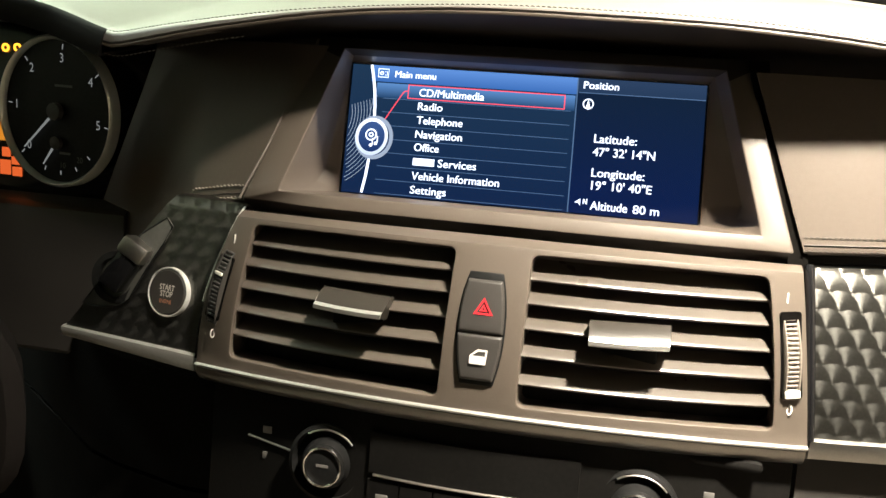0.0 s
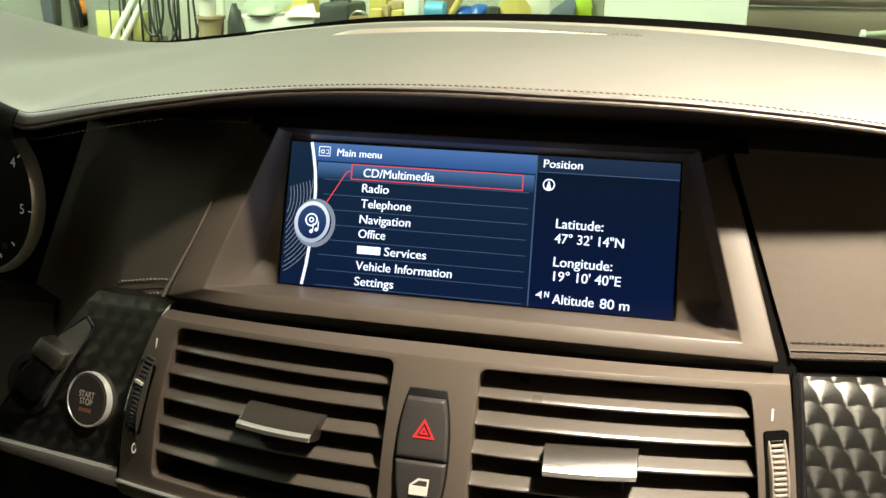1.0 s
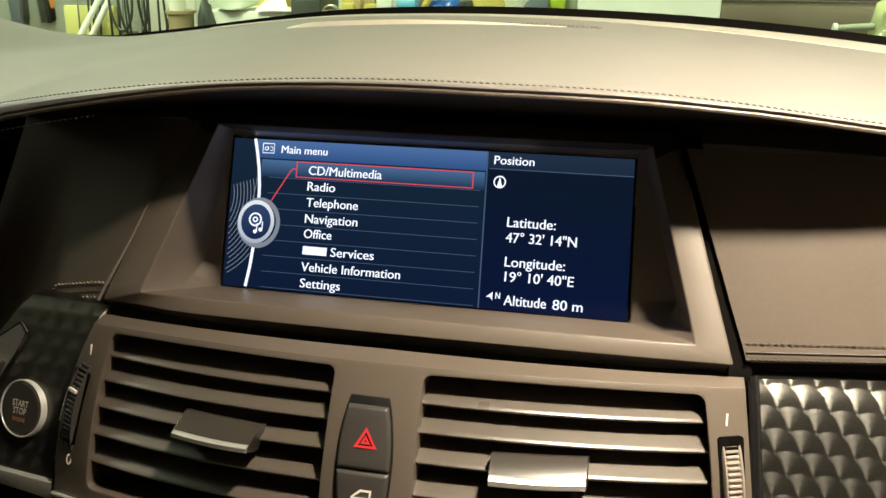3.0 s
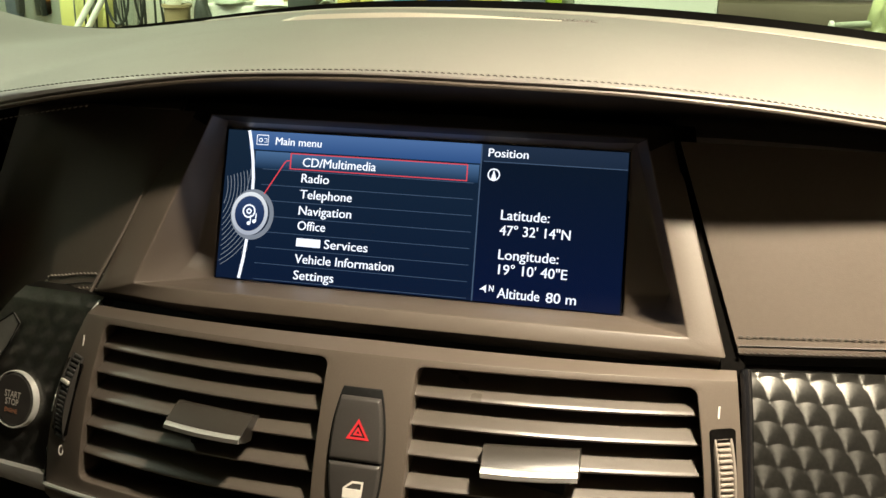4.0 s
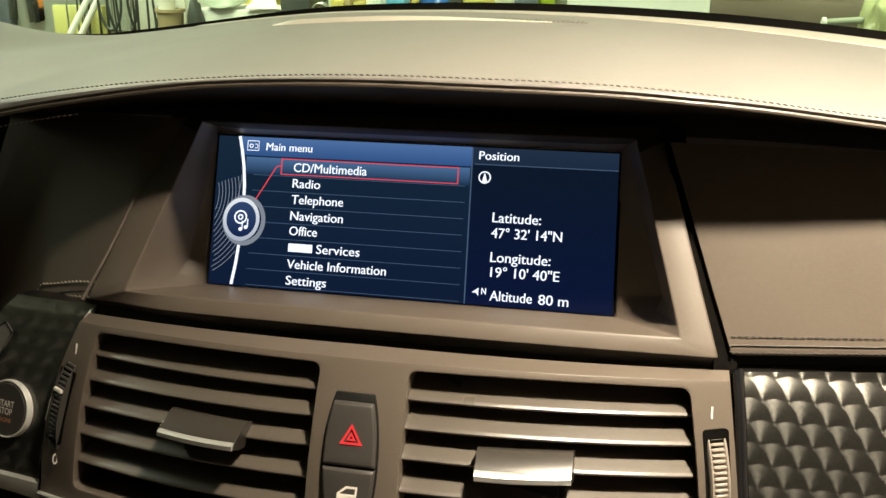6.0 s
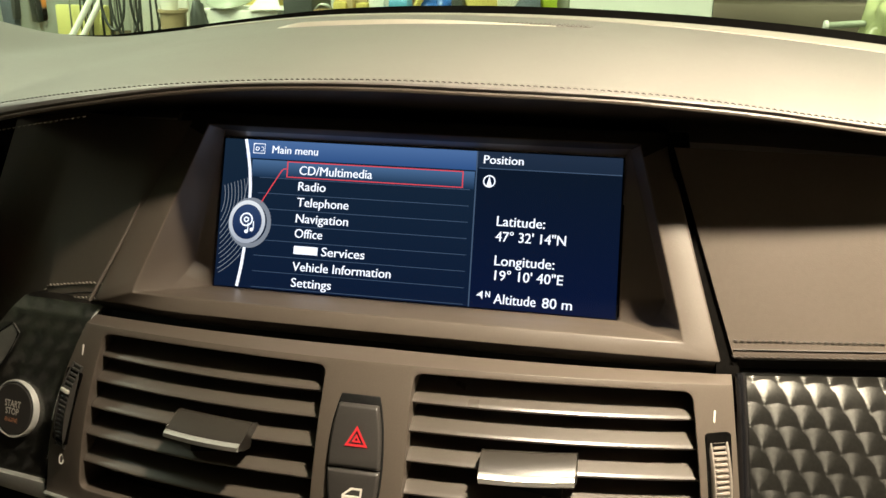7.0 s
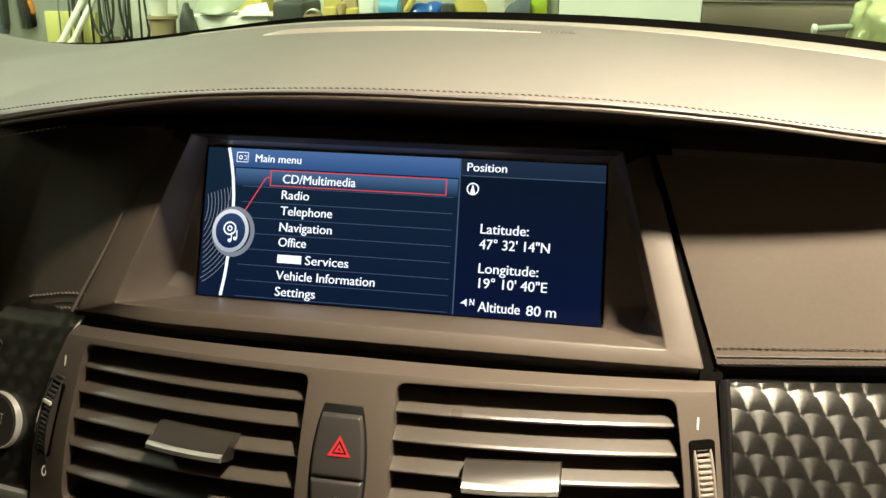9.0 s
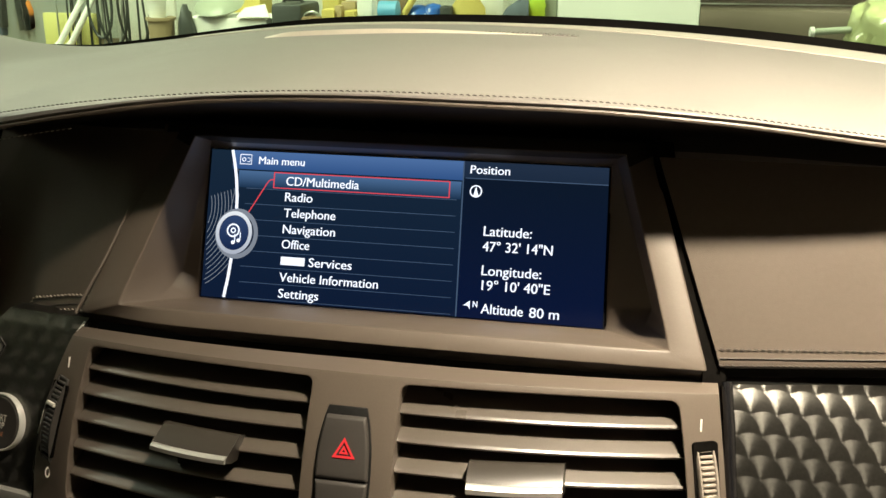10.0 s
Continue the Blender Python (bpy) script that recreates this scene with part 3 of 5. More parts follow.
part("compass_symbol", merge(round_tile(0.687, 0.193, 0.0026, 0.0033, 0.0012, 28), prism([on_screen(u, v, 0.0013) for u, v in ((0.687, 0.16), (0.694, 0.228), (0.680, 0.228))], (0, 0.0002, 0))), WHITE_LIT, screen)
part("header_symbol", merge(ribbon([(0.080, 0.028), (0.110, 0.028), (0.110, 0.092), (0.080, 0.092), (0.080, 0.028)], 0.0005, 0.0011), merge(round_tile(0.090, 0.062, 0.0007, 0.0012, 0.0011, 14), ribbon([(0.099, 0.05), (0.106, 0.05), (0.106, 0.075), (0.099, 0.075)], 0.0004, 0.0011))), WHITE_LIT, screen)

# ---- the vent fascia ----
fascia = thing("vent_fascia", "bowed grey plastic fascia holding two air vents", "fascia")


def fascia_half(z, side=1):
    t = min(1, max(0, (-z - 0.0125) / 0.095))
    return 0.1605 + 0.0123 * t if side > 0 else 0.1553 + 0.0235 * (1 - (1 - t) ** 1.8)


def vent_outer(z):
    return 0.1435 + 0.0140 * min(1, max(0, (-z - 0.02) / 0.078)) - 0.004 * max(0, (-z - 0.02) / 0.078) ** 2


VENT_TOP, VENT_BOT = -0.0176, -0.0958


def vent_in(z, side):
    """Inner edge of an opening: the bridge between the vents narrows downwards."""
    t = min(1, max(0, (-z - 0.0176) / 0.078))
    return 0.0182 + 0.0026 * t if side < 0 else 0.0228 - 0.0010 * t


def vent_top(x):
    return VENT_TOP - 0.0035 * (max(0, abs(x) - 0.02) / 0.124) ** 2


def vent_bot(x):
    return VENT_BOT - 0.0035 * (max(0, abs(x) - 0.02) / 0.13) ** 2


def fold_z(x):
    return -0.0142 - 0.004 * (x / 0.16) ** 2


def base_z(x):
    return -0.1015 - 0.0072 * (x / 0.175) ** 2


def belly(z):
    """The fascia bows towards the seats between its fold and its foot."""
    v = min(1, max(0, (-z - 0.014) / 0.088))
    return 0.0045 * 4 * v * (1 - v)


def fp(x, z, off=0.0):
    out = off + belly(z)
    return Vector((x, fascia_y(x, z) - out, z + 0.2 * off + 0.28 * belly(z)))


def fascia_mesh():
    bm = bmesh.new()
    # columns as shares between the lines of the outline
    def x_at(c, z):
        o = vent_outer(z)
        stops = (-fascia_half(z, -1), -o, -vent_in(z, -1), vent_in(z, 1), o, fascia_half(z))
        i = min(4, int(c))
        return stops[i] + (stops[i + 1] - stops[i]) * (c - i)
    cols = lin(0, 1, 4)[:-1] + lin(1, 2, 15)[:-1] + lin(2, 3, 6)[:-1] + lin(3, 4, 15)[:-1] + lin(4, 5, 4)
    rows_ = lin(0, 1, 3)[:-1] + lin(1, 2, 12)[:-1] + lin(2, 3, 3)
    grid = []
    for r in rows_:
        line = []
        for c in cols:
            z = -0.05
            for _ in range(6):
                x = x_at(c, z)
                stops = (fold_z(x), vent_top(x), vent_bot(x), base_z(x))
                i = min(2, int(r))
                z = stops[i] + (stops[i + 1] - stops[i]) * (r - i)
            line.append(bm.verts.new(fp(x, z)))
        grid.append(line)
    for i in range(len(rows_) - 1):
        for j in range(len(cols) - 1):
            rc, cc = (rows_[i] + rows_[i + 1]) / 2, (cols[j] + cols[j + 1]) / 2
            if 1 < rc < 2 and (1 < cc < 2 or 3 < cc < 4):
                continue
            bm.faces.new((grid[i][j], grid[i][j + 1], grid[i + 1][j + 1], grid[i + 1][j]))
    # walls of the openings, shelf on top, lip below, sides
    edges = [e for e in bm.edges if e.is_boundary]
    def push(es, d):
        got = bmesh.ops.extrude_edge_only(bm, edges=es)["geom"]
        vs = [g for g in got if isinstance(g, bmesh.types.BMVert)]
        for v in vs:
            v.co += Vector(d(v.co) if callable(d) else d)
        return [g for g in got if isinstance(g, bmesh.types.BMEdge)]
    topv = set(grid[0])
    botv = set(grid[-1])
    inner = [e for e in edges if not any(v in topv or v in botv or v in (grid[i][0] for i in range(len(grid))) or v in (grid[i][-1] for i in range(len(grid))) for v in e.verts)]
    tops = [e for e in edges if all(v in topv for v in e.verts)]
    bots = [e for e in edges if all(v in botv for v in e.verts)]
    sides = [e for e in edges if e not in inner and e not in tops and e not in bots]
    inner_v = {v for e in inner for v in e.verts}
    corner = [v for v in inner_v if len(v.link_faces) == 3]
    push(inner, (0, 0.024, -0.003))
    rounded = [e for v in corner for e in v.link_edges if e.other_vert(v) not in inner_v and abs((e.other_vert(v).co - v.co).y) > 0.02]
    bmesh.ops.bevel(bm, geom=rounded, offset=0.0038, segments=5, profile=0.5, affect="EDGES", clamp_overlap=True)
    bm.normal_update()
    mouth = [e for e in bm.edges if len(e.link_faces) == 2 and e.calc_face_angle(0) > radians(50) and all(abs(v.co.y + belly(v.co.z) - fascia_y(v.co.x, v.co.z)) < 0.002 and v not in topv and v not in botv for v in e.verts)]
    bmesh.ops.bevel(bm, geom=mouth, offset=0.0022, segments=3, profile=0.5, affect="EDGES", clamp_overlap=True)
    push(push(tops, lambda p: (0, 0.0145 - 0.035 * abs(p.x), 0.0024)), (0, 0.006, -0.02))
    push(sides, (0, 0.02, 0))
    push(bots, (0, 0.012, -0.001))
    soften(bm, 0.0012, 3, 35)
    return bm


part("fascia_plate", fascia_mesh(), SOFT, fascia, "satin grey plastic plate")
part("lower_strip", loft([[fp(x, base_z(x)) + Vector((0, dy, dz)) for dy, dz in ((0.0004, -0.0008), (-0.0012, -0.0018), (-0.0006, -0.0052), (0.0030, -0.0095), (0.0085, -0.0125), (0.016, -0.0138), (0.016, -0.0008))] for x in lin(-0.1785, 0.1722, 48)], closed_cols=True, caps=True), LIPMETAL, fascia, "dark satin metal strip under the chrome line")
part("chrome_line", tube([fp(x, base_z(x) - 0.0002, 0.0009) for x in lin(-0.1785, 0.1725, 40)], 0.0013, 8), SILVER, fascia, "thin bright chrome line")

WHEEL_TURN = math.pi / 2


# front edges of the slats: height at the inner and the outer end
SLATS = {
    -1: ((-0.0311, -0.0341), (-0.0429, -0.0466), (-0.0558, -0.0599), (-0.0697, -0.0737), (-0.0836, -0.0875)),
    1: ((-0.0317, -0.0349), (-0.0441, -0.0476), (-0.0571, -0.0610), (-0.0712, -0.0750), (-0.0857, -0.0891)),
}


def air_vent(side):
    vent = thing("air_vent", "air vent with five slanted grey slats and a steering tab", "air vent", group="centre dash air vents")
    bm = shell(lambda x, v: fp(side * x, vent_top(x) + (vent_bot(x) - vent_top(x)) * v, -0.026) + Vector((0, 0, 0)), lin(0.016, 0.16, 12), lin(0, 1, 6), (0, 0.004, 0))
    part("vent_back", bm, BLACK, vent)
    for bottom_in, bottom_out in SLATS[side]:
        zi, zo = bottom_in + 0.0061, bottom_out + 0.0061

        def slat(u, v, zi=zi, zo=zo):
            x0 = vent_in(zi, side) - 0.001
            x = x0 + (vent_outer(zo) - x0 + 0.001) * u
            z = zi + (zo - zi) * u ** 1.1
            y = fascia_y(x, z) - belly(z)
            z += 0.28 * belly(z)
            # v: from the front lower edge over the nose to the back upper edge
            prof = ((0.0050, -0.0056), (0.0040, -0.0063), (0.0030, -0.0060), (0.0027, -0.0052), (0.0032, -0.0045), (0.0042, -0.0038), (0.0170, 0.0034))[v]
            return (side * x, y + prof[0], z + prof[1])

        bm = bmesh.new()
        rows = [[Vector(slat(u, v)) for v in range(7)] + [Vector(slat(u, 6)) + Vector((0, 0.0006, -0.0018)), Vector(slat(u, 0)) + Vector((0, 0.002, 0.0004))] for u in lin(0, 1, 14)]
        add_loft(bm, rows, closed_cols=True, caps=True)
        part("slat", bm, SLAT, vent)
    # steering tab: a slanted plate with a bright lower edge
    cx = -0.0716 if side < 0 else 0.0762

    def tab_row(t, prof):
        x = cx + 0.0205 * t
        sag = 0.0004 * (1 - t * t)
        return [fp(x * 1.0 - (0.0026 if side < 0 else -0.0004) * (-z - 0.0495) / 0.011, z - sag * (off > 0.006), off + sag * (off > 0.004)) for off, z in prof]

    ends = (-1.0, -0.985, -0.93, -0.6, -0.3, 0, 0.3, 0.6, 0.93, 0.985, 1.0)
    plate_ = [(-0.006, -0.0484), (-0.001, -0.0478), (0.0004, -0.0484), (0.0064, -0.0552), (0.0076, -0.0572), (0.0066, -0.0592), (0.0, -0.0602), (-0.006, -0.0600)]
    bm = loft([tab_row(t, plate_) for t in ends], closed_cols=True, caps=True)
    soften(bm, 0.0005, 2, 40)
    tab = part("steering_tab", bm, TAB, vent, "grey steering tab with a bright lower edge")
    lip_ = [(0.0070, -0.0560), (0.0082, -0.0564), (0.0090, -0.0576), (0.0084, -0.0594), (0.0066, -0.0600)] if side < 0 else [(0.0066, -0.0556), (0.0080, -0.0562), (0.0092, -0.0578), (0.0086, -0.0598), (0.0066, -0.0606)]
    part("tab_edge", loft([tab_row(t * 0.985, lip_) for t in ends], closed_cols=True, caps=True), SILVER, tab, "satin metal edge")
    part("tab_stem", block(0.030, 0.010, 0.016, 0.002, Matrix.Translation(fp(cx, -0.0640, -0.013))), BLACK, vent)
    # thumbwheel in its slot beside the vent
    ends_w = (((0.1561, -0.0385), (0.1612, -0.0830)) if side > 0 else ((-0.1598, -0.0420), (-0.1680, -0.0800)))
    top_w, bot_w = fp(*ends_w[0]), fp(*ends_w[1])
    mid = fp((ends_w[0][0] + ends_w[1][0]) / 2, (ends_w[0][1] + ends_w[1][1]) / 2)
    az = (top_w - bot_w).normalized()
    nrm = Vector((0.06 * mid.x / 0.0246, -1, 0.21)).normalized()
    ay = (-nrm + az * nrm.dot(az)).normalized()
    ax = ay.cross(az)
    wm = Matrix.Translation(mid) @ Matrix((ax, ay, az)).transposed().to_4x4()
    hl = (top_w - bot_w).length / 2
    slot_pts = []
    for sx_, sz_ in ((1, 1), (-1, 1), (-1, -1), (1, -1)):
        for a in lin(0, math.pi / 2, 4):
            a0 = a + {(1, 1): 0, (-1, 1): math.pi / 2, (-1, -1): math.pi, (1, -1): 1.5 * math.pi}[(sx_, sz_)]
            slot_pts.append(wm @ Vector((sx_ * 0.0040 + 0.0018 * math.cos(a0), -0.0004, sz_ * (hl - 0.0016) + 0.0016 * math.sin(a0))))
    part("wheel_slot", prism(slot_pts, wm.to_3x3() @ Vector((0, 0.006, 0))), VOID, vent, "black wheel slot")
    turn = wm @ Matrix.Translation((0, 0.0590, -0.001 if side > 0 else 0)) @ Matrix.Rotation(math.pi / 2, 4, "Y")
    rim = [[turn @ Vector((r * math.cos(a + math.pi), r * math.sin(a + math.pi), h)) for r, h in ((0.0560, -0.0046), (0.0616, -0.0046), (0.0626, -0.0040), (0.0625, -0.0033), (0.0614, -0.0028), (0.0614, 0.0028), (0.0625, 0.0033), (0.0626, 0.0040), (0.0616, 0.0046), (0.0560, 0.0046))] for a in [q + WHEEL_TURN for q in lin(-0.37, 0.37, 20)]]
    wheel = part("thumbwheel", loft(rim, closed_cols=True, caps=True), (PALEGREY if side > 0 else BUTTON), vent, "ribbed thumbwheel")
    for k in range(-9, 10):
        m = wm @ Matrix.Translation((0, 0.0590, -0.001 if side > 0 else 0)) @ Matrix.Rotation(k * 0.040, 4, "X") @ Matrix.Translation((0, -0.0616, 0))
        part("wheel_rib", block(0.0060, 0.0018, 0.0015, 0.0004, m, 1), (PALEGREY if side > 0 else BUTTON), wheel)
    if side > 0:
        part("wheel_stop", block(0.0086, 0.0022, 0.0040, 0.0006, wm @ Matrix.Translation((0, -0.0006, -hl + 0.0024))), PRINT, vent, "pale end stop")
    else:
        part("wheel_mark", block(0.0060, 0.0016, 0.0020, 0.0004, wm @ Matrix.Translation((0, -0.0034, 0.0085))), PRINT, wheel, "white index mark")
    # printed marks: open and shut
    mx = side * 0.1541 if side > 0 else -0.1568
    t = Matrix.Translation(fp(mx, -0.0315, 0.0002)) @ Matrix.Rotation(math.pi / 2 - 0.2, 4, "X")
    part("open_mark", block(0.0008, 0.0054, 0.0003, 0.0, t), PRINT, vent)
    ox = 0.1608 if side > 0 else -0.1665
    om = Matrix.Translation(fp(ox, -0.0885, 0.0004)) @ Matrix.Rotation(math.pi / 2 - 0.2, 4, "X")
    bm = bmesh.new()
    pts = lambda a, b: [om @ Vector((a * math.cos(q), b * math.sin(q), 0)) for q in lin(0, 2 * math.pi * 23 / 24, 24)]
    add_loft(bm, [pts(0.0008, 0.0019), pts(0.0015, 0.0028)], closed_cols=True)
    part("shut_mark", bm, PRINT, vent)
    return vent


for side in (-1, 1):
    air_vent(side)

# ---- hazard and lock switch ----
switch = thing("hazard_switch", "dark rounded switch block with hazard and lock buttons", "switch")


def capsule(z0, z1, inset, off):
    """Outline of the barrel-shaped block between two heights."""
    def half(z):
        s = (z + 0.0578) / 0.0275
        return 0.0122 - 0.0036 * abs(s) ** 2.2 - inset
    zs = lin(z0, z1, 12)
    return [fp(-half(z) - 0.0008 * (z + 0.058) * 0, z, off) for z in zs] + [fp(half(z), z, off) for z in reversed(zs)]


part("switch_frame", prism(capsule(-0.0868, -0.0288, -0.0008, 0.0006), (0, 0.02, 0), 0.0005), BLACK, switch)
for z0, z1, nm in ((-0.0603, -0.0328, "hazard_button"), (-0.0845, -0.0610, "lock_button")):
    out, inn = capsule(z0, z1, 0.0002, 0.0016), capsule(z0 + 0.0012, z1 - 0.0012, 0.0012, 0.0028)
    bm = bmesh.new()
    back = [p + Vector((0, 0.012, 0)) for p in out]
    add_loft(bm, [back, out, inn], closed_cols=True)
    bm.faces.new([bm.verts.new(p) for p in inn])
    soften(bm, 0.0005, 2, 25)
    b = part(nm, bm, BUTTON, switch)
    if nm == "hazard_button":
        sm = Matrix.Translation(fp(0.0008, -0.0470, 0.0031)) @ Matrix.Rotation(math.pi / 2 - 0.2, 4, "X")
        for r0, r1 in ((0.0040, 0.0062), (0.0008, 0.0026)):
            tri = lambda r: [sm @ Vector((r * math.cos(a), r * math.sin(a) - 0.0006, 0)) for a in (math.pi / 2, math.pi * 7 / 6, math.pi * 11 / 6)]
            part("warning_triangle", loft([tri(r0), tri(r1)], closed_cols=True), RED, b, "glowing red triangle outline")
    else:
        sm = Matrix.Translation(fp(0.0005, -0.0722, 0.0031)) @ Matrix.Rotation(math.pi / 2 - 0.2, 4, "X")
        door = [(-0.0045, -0.0038), (0.0042, -0.0038), (0.0048, 0.0040), (-0.0005, 0.0040), (-0.0045, 0.0006)]
        win = [(-0.0032, 0.0004), (0.0036, 0.0004), (0.0038, 0.0030), (0.0000, 0.0030), (-0.0030, 0.0008)]
        bm = loft([[sm @ Vector((x, y, 0)) for x, y in door], [sm @ Vector((x, y, 0)) for x, y in win]], closed_cols=True)
        merge(bm, prism([sm @ Vector((x, y, 0.0001)) for x, y in ((-0.0032, 0.0004), (0.0036, 0.0004), (0.0036, -0.0006), (-0.0032, -0.0006))], (0, 0.0003, 0)))
        merge(bm, prism([sm @ Vector((x, y, -0.0001)) for x, y in ((-0.0038, -0.0034), (0.0016, -0.0034), (0.0016, -0.0004), (-0.0038, -0.0004))], (0, 0.0003, 0)))
        part("door_symbol", bm, PRINT, b, "cream door and lock symbol")


# ---- engine-turned trim on both sides ----
def trim_y(x, z):
    v = min(1, max(0, (-z - 0.017) / 0.09))
    belly = 0.0045 * 4 * v * (1 - v)
    top = step(z, -0.030, -0.016)
    if x > 0:
        return fascia_y(0.168, z) + 0.0085 - belly + 0.0012 * top ** 2 + 0.10 * max(0, x - 0.168)
    top = step(z, -0.0205, -0.0135)
    return fascia_y(-0.165, z) + 0.0085 - 0.7 * belly + 0.004 * top ** 2 + 0.14 * max(0, -x - 0.165)


def trim_panel(x_edge, z_edge, nu, nv):
    """A bowed panel: x_edge(v) gives its two ends, z_edge(x) its top and bottom."""
    rows = []
    for i in range(nu):
        row = []
        for j in range(nv):
            v = j / (nv - 1)
            xa, xb = x_edge(v)
            x = xa + (xb - xa) * i / (nu - 1)
            zt, zb = z_edge(x)
            z = zt + (zb - zt) * v
            row.append(Vector((x, trim_y(x, z), z)))
        row += [Vector((row[-1].x, row[-1].y + 0.012, row[-1].z)), Vector((row[0].x, row[0].y + 0.012, row[0].z))]
        rows.append(row)
    return loft(rows, closed_cols=True, caps=True)


trim_r = thing("passenger_trim", "engine-turned dark metal trim strip over a bright edge", "trim")
part("trim_panel", trim_panel(lambda v: (0.1668 + 0.0085 * v, 0.34), lambda x: (-0.0172 + 0.055 * (x - 0.167), -0.1065 + 0.03 * (x - 0.17)), 60, 40), TRIM, trim_r, "dark metal turned in overlapping round spots")
part("trim_border", tube([(0.1658 + 0.0085 * v, trim_y(0.168, -0.0172 - 0.0893 * v) - 0.0005, -0.0172 - 0.0893 * v) for v in lin(-0.01, 1, 12)], 0.0026, 10), GLOSS, trim_r, "rounded glossy black end")
part("chrome_strip", loft([[Vector((x, trim_y(x, -0.108) + dy, -0.1068 + 0.03 * (x - 0.17) + dz)) for dy, dz in ((0.0, 0.0012), (-0.0022, 0.0), (-0.0026, -0.003), (-0.001, -0.010), (0.004, -0.012), (0.008, 0.0))] for x in lin(0.1745, 0.36, 24)], closed_cols=True, caps=True), SATIN, trim_r, "satin metal edge strip")

trim_l = thing("driver_trim", "engine-turned dark metal trim panel with start button", "trim")


def left_edge(v):
    return (-fascia_half(-0.015 - 0.092 * v, -1) - 0.0022, -0.2104 - 0.0707 * v)


part("trim_panel", trim_panel(left_edge, lambda x: (-0.0130, -0.1055 + 0.03 * max(0, -x - 0.183)), 50, 40), TRIM, trim_l, "dark metal turned in overlapping round spots")
part("trim_border", tube([(-fascia_half(-0.015 - 0.092 * v, -1) - 0.0016, trim_y(-0.166 - 0.012 * v, -0.0150 - 0.092 * v) - 0.0012, -0.0150 - 0.092 * v) for v in lin(0, 1, 16)], 0.0013, 8), GLOSS, trim_l, "glossy black border")
part("trim_highlight", tube([(-fascia_half(-0.015 - 0.092 * v, -1) - 0.0032, trim_y(-0.168 - 0.012 * v, -0.0150 - 0.092 * v) - 0.0014, -0.0150 - 0.092 * v) for v in lin(0, 0.62, 12)], 0.0011, 6), BRIGHT, trim_l, "thin bright edge")
part("chrome_strip", loft([[Vector((x, trim_y(x, -0.108) + dy, -0.1060 + 0.03 * max(0, -x - 0.183) + dz * (1 - 4 * max(0, -x - 0.183)))) for dy, dz in ((0.0, 0.0012), (-0.0022, 0.0), (-0.0026, -0.003), (-0.001, -0.010), (0.004, -0.012), (0.008, 0.0))] for x in lin(-0.182, -0.283, 20)], closed_cols=True, caps=True), SILVER, trim_l, "satin metal edge strip")

# start button
button = thing("start_button", "round black start button in a chrome ring", "button")
bc = Vector((-0.2040, trim_y(-0.2040, -0.0702) - 0.0010, -0.0702))
bf = Matrix.Translation(bc) @ Matrix.Rotation(-0.22, 4, "Z") @ Matrix.Rotation(math.pi / 2 - 0.2, 4, "X")
part("button_ring", lathe([(0.0143, -0.004), (0.0154, -0.004), (0.0155, 0.0008), (0.0151, 0.0016), (0.0147, 0.0016), (0.0143, 0.0010)], 56, bf, closed=True), BRIGHT, button, "bright chrome ring")
cap = part("button_cap", lathe([(0.0141, -0.004), (0.0141, 0.0010), (0.0132, 0.0018), (0.008, 0.0016), (0.0, 0.0014)], 48, bf), BUTTON, button, "black button face")
for words, dy, w in (("START", 0.0028, 0.0115), ("STOP", -0.0012, 0.0095)):
    part("button_text", lettering(words, bf @ Matrix.Translation((-w / 2, dy, 0.0020)), w, 0.0034, bold=0.01), PRINT, cap, "white lettering")
part("button_text", lettering("ENGINE", bf @ Matrix.Translation((-0.0045, -0.0058, 0.0020)), 0.0090, 0.0022), material("orange_print", (0.7, 0.3, 0.16), 0.6), cap)

# key slot and key
slot = thing("key_slot", "key slot plate with the remote key pushed in", "key slot")
plate = [(-0.2118, -0.0264), (-0.2068, -0.0310), (-0.2117, -0.0420), (-0.2211, -0.0571), (-0.2273, -0.0684), (-0.2330, -0.0790), (-0.2399, -0.0835), (-0.2553, -0.0864), (-0.2675, -0.0855), (-0.2500, -0.0620), (-0.2290, -0.0380)]
part("slot_plate", prism([Vector((x, trim_y(x, z) - 0.0014, z)) for x, z in plate], (0, 0.006, 0), 0.0008), PLATE, slot, "smooth dark plate")
km = Matrix.Translation((-0.2348, trim_y(-0.2348, -0.057) - 0.005, -0.0572)) @ Matrix.Rotation(radians(32), 4, "Y") @ Matrix.Rotation(radians(-12), 4, "X")
key = part("remote_key", block(0.0160, 0.015, 0.034, 0.003, km), GLOSS, slot, "glossy black remote key")
part("key_end", block(0.0190, 0.017, 0.0120, 0.003, km @ Matrix.Translation((0, -0.001, 0.0120))), SATIN, key, "chrome key cap")
part("slot_collar", lathe([(0.012, -0.003), (0.0165, -0.003), (0.0165, 0.001), (0.0125, 0.0015)], 32, Matrix.Translation((-0.2440, trim_y(-0.244, -0.067) - 0.001, -0.0665)) @ Matrix.Rotation(math.pi / 2 - 0.2, 4, "X"), closed=True), BLACK, slot)
part("plate_rim", tube([Vector((x, trim_y(x, z) - 0.0014, z)) for x, z in plate], 0.0005, 6, True), BLACK, slot, "fine dark joint round the plate")

# ---- lower console with the climate controls ----
console = thing("climate_panel", "dark climate control panel with two round knobs", "control panel")


def con_y(x, z):
    return fascia_y(x, -0.11) + 0.010 + 0.10 * (z + 0.11)


